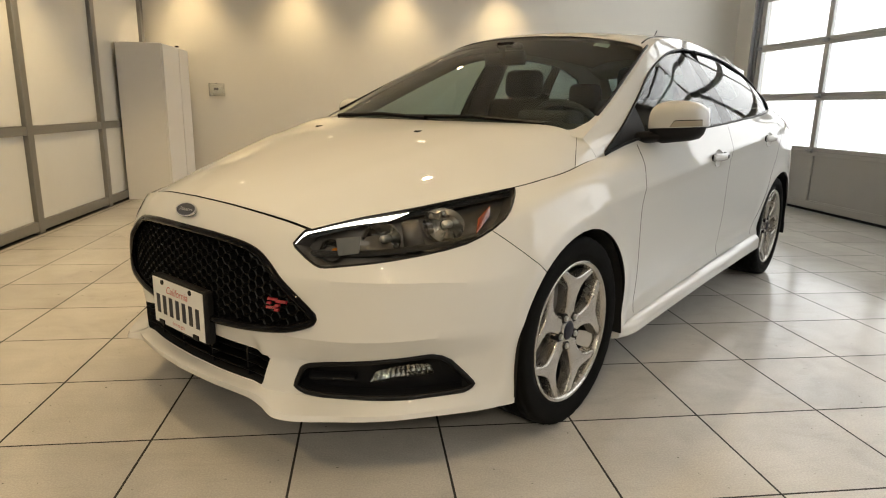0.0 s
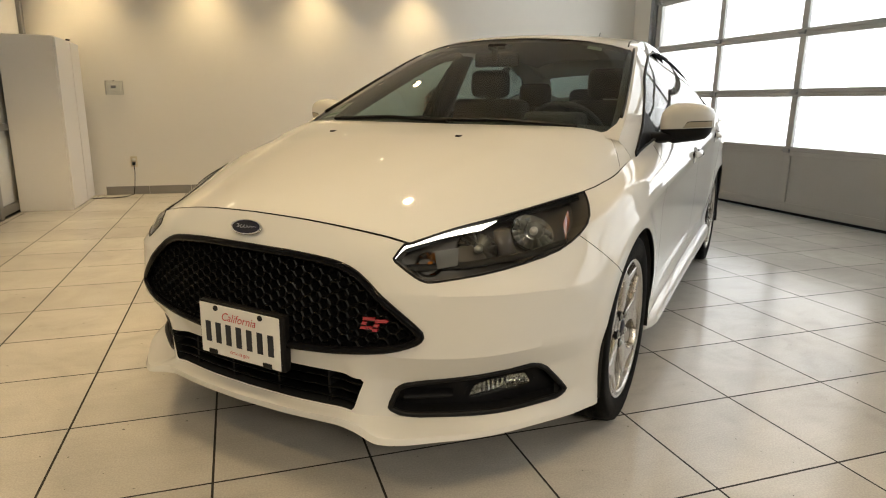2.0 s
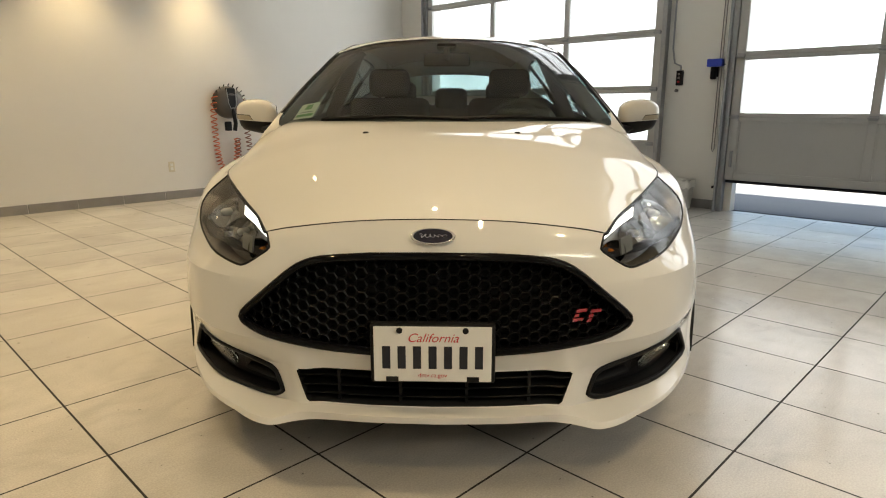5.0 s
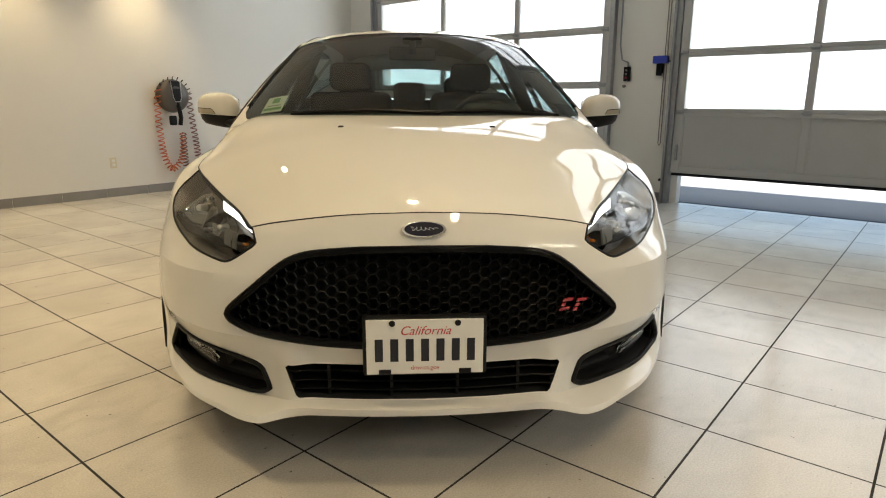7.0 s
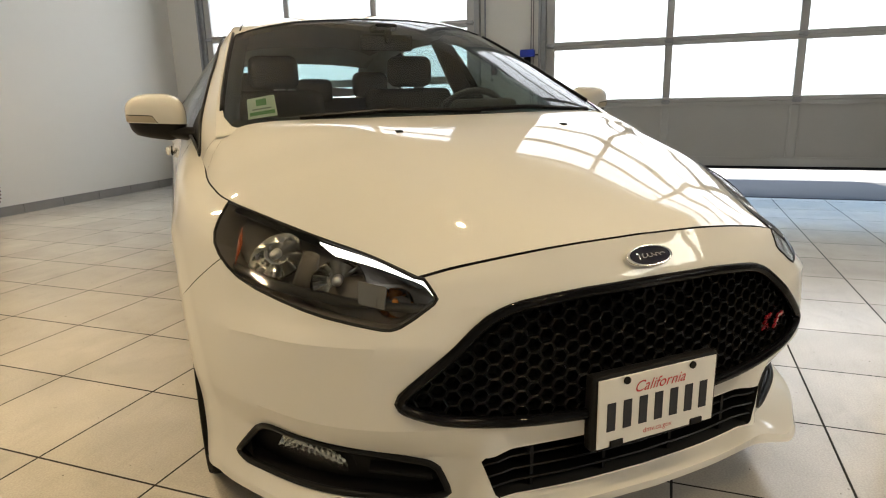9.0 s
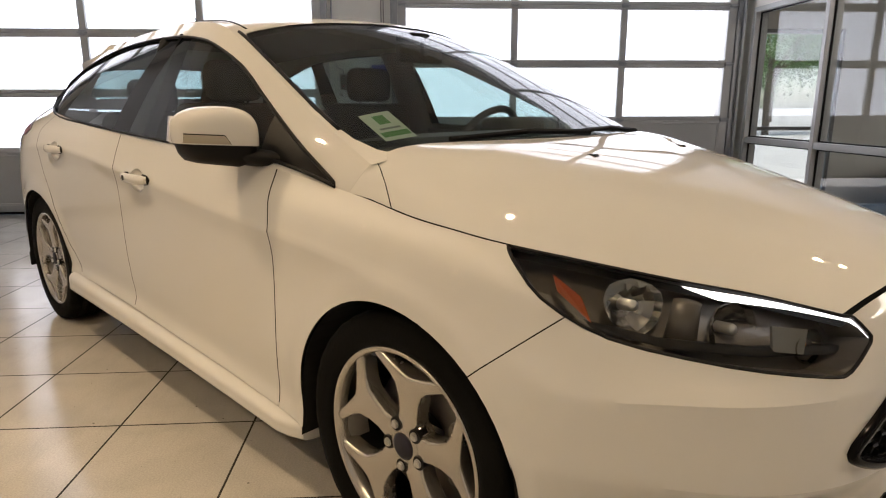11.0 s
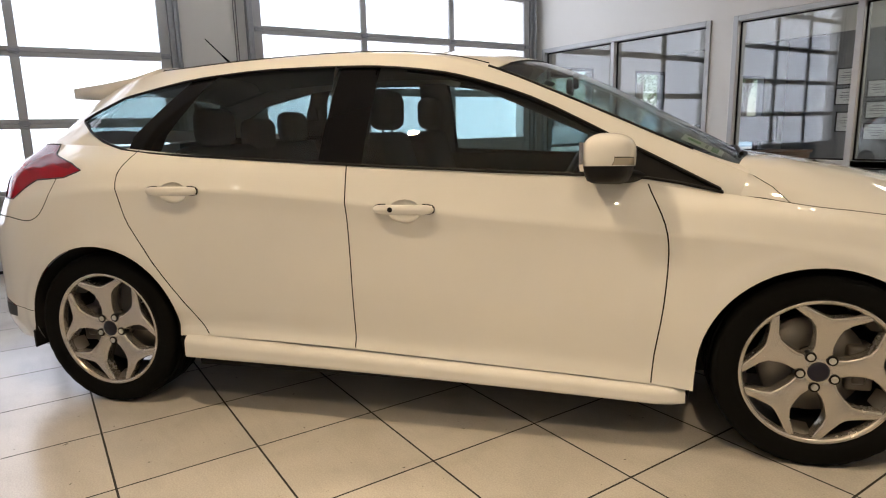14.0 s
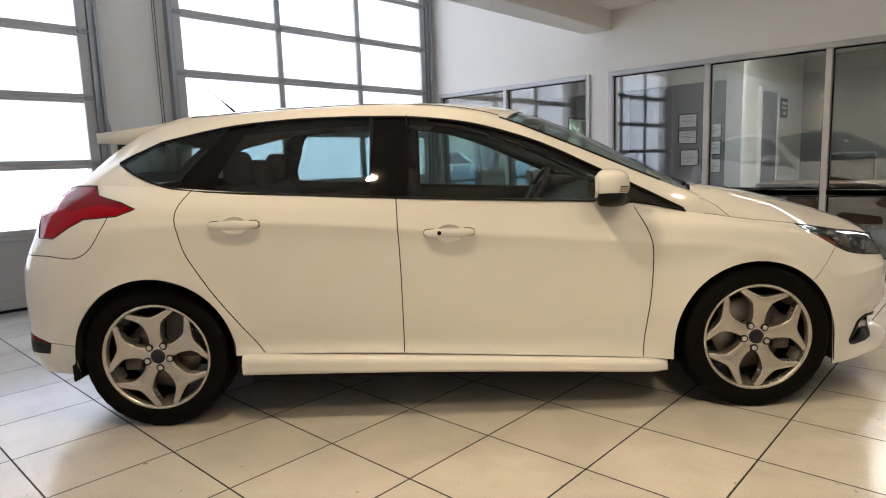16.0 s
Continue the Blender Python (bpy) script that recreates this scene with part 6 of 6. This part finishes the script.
# on the pier between the overhead doors
ctl = thing("door_control", pose(X1, 1.225, 1.33), "black push-button door control on conduit", "door control")
part("box", boxes((-.045, 0, -.032, .032, -.075, .075), bevel=.006, segs=2), M_BLACK, ctl)
for dz, m in ((.038, M_DULLMETAL), (0, M_DULLMETAL), (-.038, M_BADGERED)):
    b = bmesh.new()
    cylinder(b, (-.045, 0, dz), (-.055, 0, dz), .011, 14)
    part("button", b, m, ctl)
b = bmesh.new()
tube(b, [(-.012, .0, .075), (-.012, .0, .12), (-.012, .07, .15), (-.012, .10, .30), (-.012, .10, 2.4)], .009, 8)
part("conduit", b, M_STEEL, ctl)
b = bmesh.new()
cylinder(b, (-.001, .03, -.125), (-.025, .03, -.125), .016, 14)
part("eyelet", b, M_DULLMETAL, ctl)
tool = thing("scanner_holder", pose(X1, .865, 1.43), "blue and black hand tool on a wall holder", "hand tool")
part("head", boxes((-.10, -.03, -.085, .065, -.005, .070), bevel=.010, segs=2), M_BLUEPL, tool, "blue plastic head")
part("grip", boxes((-.080, -.035, -.025, .030, -.125, -.003), bevel=.010, segs=2), M_BLACK, tool)
part("holder", boxes((-.030, 0, -.030, .030, -.10, .04), (-.05, -.01, -.14, -.085, .01, .022), bevel=.004), M_BLACK, tool)
chain = thing("pull_chain", pose(X1 - .03, .815, 0), "thin steel hoist chain hanging down the pier", "chain")
b = bmesh.new()
tube(b, [(0, -.012, 3.4), (0, -.012, .62), (0, 0, .59), (0, .012, .62), (0, .012, 3.4)], .005, 5)
part("chain_loop", b, M_DULLMETAL, chain)
bn = thing("waste_bin", pose(4.64, 1.07, 0), "small grey plastic waste bin against the pier", "waste bin")
b = bmesh.new()
grid = []
for z, sx, sy in ((0.0, .075, .105), (.26, .095, .125), (.29, .100, .130), (.29, .092, .122), (.02, .070, .098)):
    ring = []
    for a in np.linspace(0, 2 * math.pi, 33):
        c, s = math.cos(a), math.sin(a)
        ring.append((math.copysign(abs(c) ** .35, c) * sx, math.copysign(abs(s) ** .35, s) * sy, z))
    grid.append(ring)
sheet(b, grid)
part("tub", b, M_BIN, bn, smooth=False)
b = bmesh.new()
sheet(b, [[(math.copysign(abs(math.cos(a)) ** .35, math.cos(a)) * (.098 + d) , math.copysign(abs(math.sin(a)) ** .35, math.sin(a)) * (.128 + d), .27 + h + .01 * math.sin(a * 7)) for a in np.linspace(0, 2 * math.pi, 60)] for d, h in ((.004, -.05), (.006, 0), (.004, .028), (-.006, .020), (-.012, -.06))])
part("liner", b, M_PLASTICW, bn, "pale bin liner folded over the rim", smooth=True)
stop = thing("door_latch", pose(X1, .735, .235), "black spring latch low on the door track", "latch")
part("bolt", boxes((-.06, 0, -.05, .05, -.012, .012), bevel=.004), M_BLACK, stop)

# ---- the office ----
def picture(x, z, w, h, label):
    t = thing("framed_paper", pose(x, -5.60, z, 0, 0, -90), label, "framed picture", "framed papers on the partition")
    part("frame", boxes(*frame_of("x", -.012, .022, -w / 2, w / 2, -h / 2, h / 2, .012), bevel=.002), M_BLACK, t)
    part("sheet", boxes((-.010, -.004, -w / 2 + .012, w / 2 - .012, -h / 2 + .012, h / 2 - .012)), M_PLATE, t)
    part("print", boxes(*[(-.0125, -.0105, -w * q, w * q, h * s - .004, h * s + .004) for q, s in ((.22, .22), (.32, .05), (.30, -.06), (.16, -.22))]), M_OFFICE, t)


for x, z, w, h in ((2.14, 1.60, .27, .20), (2.14, 1.37, .27, .20), (2.11, 1.07, .27, .24), (1.80, 1.44, .27, .20), (1.80, 1.20, .27, .20), (1.80, .95, .27, .20)):
    picture(x, z, w, h, "framed white certificate on the grey wall")


def desk(x, y, turn):
    t = thing("desk", pose(x, y, 0, 0, 0, turn), "dark wooden office desk", "desk", "office desks")
    part("top", boxes((-.80, .80, -.38, .38, .71, .745), bevel=.004), M_WOOD, t)
    for sx in (-.76, .76):
        part("side", boxes((sx - .015, sx + .015, -.36, .36, -.008, .71), bevel=.002), M_WOOD, t)
    part("modesty_panel", boxes((-.74, .74, .30, .32, .25, .708), bevel=.002), M_WOOD, t)
    return t


desk(3.2, -5.05, 0)
desk(0.1, -4.9, 0)
desk(-1.6, -5.2, 90)


def office_chair(x, y, turn):
    t = thing("office_chair", pose(x, y, 0, 0, 0, turn), "black office chair on castors", "chair", "office chairs")
    part("seat", boxes((-.24, .24, -.24, .24, .44, .52), bevel=.035, segs=3), M_SEAT, t, smooth=True)
    part("backrest", boxes((-.23, .23, .20, .27, .58, 1.08), bevel=.030, segs=3), M_SEAT, t, smooth=True)
    part("stem", cylinder(bmesh.new(), (0, 0, .08), (0, 0, .44), .025, 12), M_STEEL, t)
    part("back_post", boxes((-.03, .03, .19, .24, .46, .70), bevel=.006), M_BLACK, t)
    for k in range(5):
        a = 2 * math.pi * k / 5
        l = part("leg", tube(bmesh.new(), [(0, 0, .10), (.27 * math.cos(a), .27 * math.sin(a), .065)], .016, 8), M_BLACK, t)
        part("castor", cylinder(bmesh.new(), (.27 * math.cos(a), .27 * math.sin(a) - .02, .017), (.27 * math.cos(a), .27 * math.sin(a) + .02, .017), .026, 12), M_BLACK, l)


office_chair(3.2, -4.35, 200)
office_chair(0.1, -5.6, 10)
office_chair(-0.9, -5.2, 100)
mon = thing("monitor", pose(2.95, -5.10, .745), "black flat computer monitor on the desk", "monitor")
part("screen", boxes((-.26, .26, -.02, .02, .10, .42), bevel=.006), M_BLACK, mon)
part("foot", boxes((-.10, .10, -.08, .08, 0, .012), (-.025, .025, -.005, .03, .012, .14), bevel=.004), M_BLACK, mon)
sign = thing("wall_sign", pose(1.50, -8.0, 1.82, 0, 0, 90), "dark sign plate on the corridor wall", "sign")
part("plate", boxes((-.20, .20, 0, .012, -.16, .16), bevel=.003), M_BLACK, sign)
part("bars", boxes((-.15, .15, .0125, .015, .06, .10), (-.12, .12, .0125, .015, -.01, .02), (-.06, .06, .0125, .015, -.11, -.06)), M_PLATE, sign)
od = thing("office_door", pose(1.50, -7.10, 0, 0, 0, 90), "grey panelled door in the corridor wall", "door")
part("leaf", boxes((-.42, .42, 0, .03, .0, 2.03), bevel=.004), M_OFFICE, od)
part("frame", boxes((-.48, -.42, 0, .05, 0, 2.09), (.42, .48, 0, .05, 0, 2.09), (-.42, .42, 0, .05, 2.03, 2.09), bevel=.003), M_CAB, od)
part("handle", cylinder(bmesh.new(), (.33, .03, 1.0), (.33, .09, 1.0), .012, 10), M_SATIN, od)

# ---- outside ----
def leafy(x, y, h, spread, seed):
    t = thing("tree", pose(x, y, -.03), "green broad-leaved tree beyond the yard", "tree", "trees beyond the yard")
    rng = random.Random(seed)
    b = bmesh.new()
    tube(b, [(0, 0, 0), (.05, .03, h * .25), (-.03, .05, h * .5)], .14, 8)
    tips = []
    for k in range(9):
        a, up = rng.uniform(0, 6.3), rng.uniform(.45, .95)
        tip = Vector((spread * .6 * math.cos(a) * (1.1 - up * .4), spread * .6 * math.sin(a) * (1.1 - up * .4), h * up))
        tips.append(tip)
        tube(b, [(0, .03, h * rng.uniform(.25, .48)), tip * .5 + Vector((0, 0, h * .2)), tip], .04, 5)
    part("trunk", b, M_BARK, t)
    b = bmesh.new()
    for tip in tips:
        for _ in range(620):
            p = tip + Vector((rng.gauss(0, spread * .22), rng.gauss(0, spread * .22), rng.gauss(0, h * .10)))
            u = Vector((rng.uniform(-1, 1), rng.uniform(-1, 1), rng.uniform(-1, 1))).normalized() * rng.uniform(.045, .09)
            w = u.orthogonal().normalized() * u.length * .6
            b.faces.new([b.verts.new(p + q) for q in (-u, -w, u, w)])
    part("crown", b, M_LEAF, t)


for k, (x, y, h, sp) in enumerate(((23, -14.2, 6.0, 2.4), (22, -18.5, 7.0, 3.0), (33, -19, 6.5, 3.0), (16, -19, 5.5, 2.2), (36, -29, 8, 3.4), (44, -27, 8, 3.6), (15.5, -26, 6.5, 2.8), (20, -30, 7, 3.0))):
    leafy(x, y, h, sp, 10 + k)


def vehicle(x, y, turn, m, label, cat, bed=False):
    """Parked vehicle across the yard."""
    t = thing("parked_" + ("pickup" if bed else "car"), pose(x, y, -.03, 0, 0, turn), label, cat, "vehicles parked in the yard")
    b = bmesh.new()
    prof = [(0, .55), (.02, .85), (.9, 1.0), (1.15, 1.05)] + ([(4.9, 1.05), (5.0, .6)] if bed else [(4.2, 1.05), (4.35, .6)])
    prof = prof + [(prof[-1][0], .35), (0, .35)]
    prism(b, [(p, -.88, z) for p, z in prof], (0, 1.76, 0), bevel=.05)
    part("body", b, m, t)
    b = bmesh.new()
    cabp = [(1.1, 1.04), (1.75, 1.62), (2.9, 1.65), (3.2, 1.04)] if bed else [(1.0, 1.04), (1.7, 1.58), (3.6, 1.60), (4.2, 1.04)]
    prism(b, [(p, -.74, z) for p, z in cabp], (0, 1.48, 0), bevel=.06)
    part("cabin", b, m, t)
    b = bmesh.new()
    cw = [(cabp[0][0] + .18, 1.10), (cabp[1][0] + .05, 1.54), (cabp[2][0] - .05, 1.55), (cabp[3][0] - .18, 1.10)]
    prism(b, [(p, -.752, z) for p, z in cw], (0, 1.504, 0))
    part("side_glass", b, M_GLOSSBLACK, t)
    for wx in (.85, 3.95 if bed else 3.45):
        for wy in (-.78, .78):
            w = part("wheel", cylinder(bmesh.new(), (wx, wy - .11, .33), (wx, wy + .11, .33), .33, 20), M_TYRE, t)
            part("hubcap", cylinder(bmesh.new(), (wx, wy - .115, .33), (wx, wy + .115, .33), .19, 16), M_ALU, w)


M_VBLUE = mat("pale_blue_paint", (0.32, 0.48, 0.58), 0.4, coat=1.0, noise_scale=2, noise_amt=0.02)
vehicle(10.4, -17.2, 60, M_VBLUE, "pale blue pickup truck parked in the yard", "pickup truck", True)
vehicle(19.0, -14.6, 215, M_PAINT, "white car parked across the yard", "car")


# ---- floor tiles ----
P, GX, GY = 0.4540, 0.150, -0.652
tile_me = mesh_of("tile", boxes((-P / 2 + .0032, P / 2 - .0032, -P / 2 + .0032, P / 2 - .0032, -0.0014, 0.0), bevel=0.0006), M_TILE)
rest = bmesh.new()
count = 0
for i in range(-7, 11):
    for j in range(-6, 14):
        x0, x1 = GX + i * P, GX + (i + 1) * P
        y0, y1 = GY + j * P, GY + (j + 1) * P
        cx0, cx1, cy0, cy1 = max(x0, X0 + .036), min(x1, X1 + .05), max(y0, Y0), min(y1, Y1)
        if cx1 - cx0 < .02 or cy1 - cy0 < .02:
            continue
        whole = cx1 - cx0 > P - .001 and cy1 - cy0 > P - .001
        if whole and count < 300:
            ob = new("tile", tile_me)
            ob.parent = floor
            ob.matrix_basis = pose((x0 + x1) / 2, (y0 + y1) / 2, 0, 0, 0, 90 * ((i * 7 + j * 3) % 4))
            count += 1
        else:
            box(rest, cx0 + .0032, cx1 - .0032, cy0 + .0032, cy1 - .0032, -.0014, 0)
tagged(part("cut_tiles", rest, M_TILE, floor), kind="stuff")
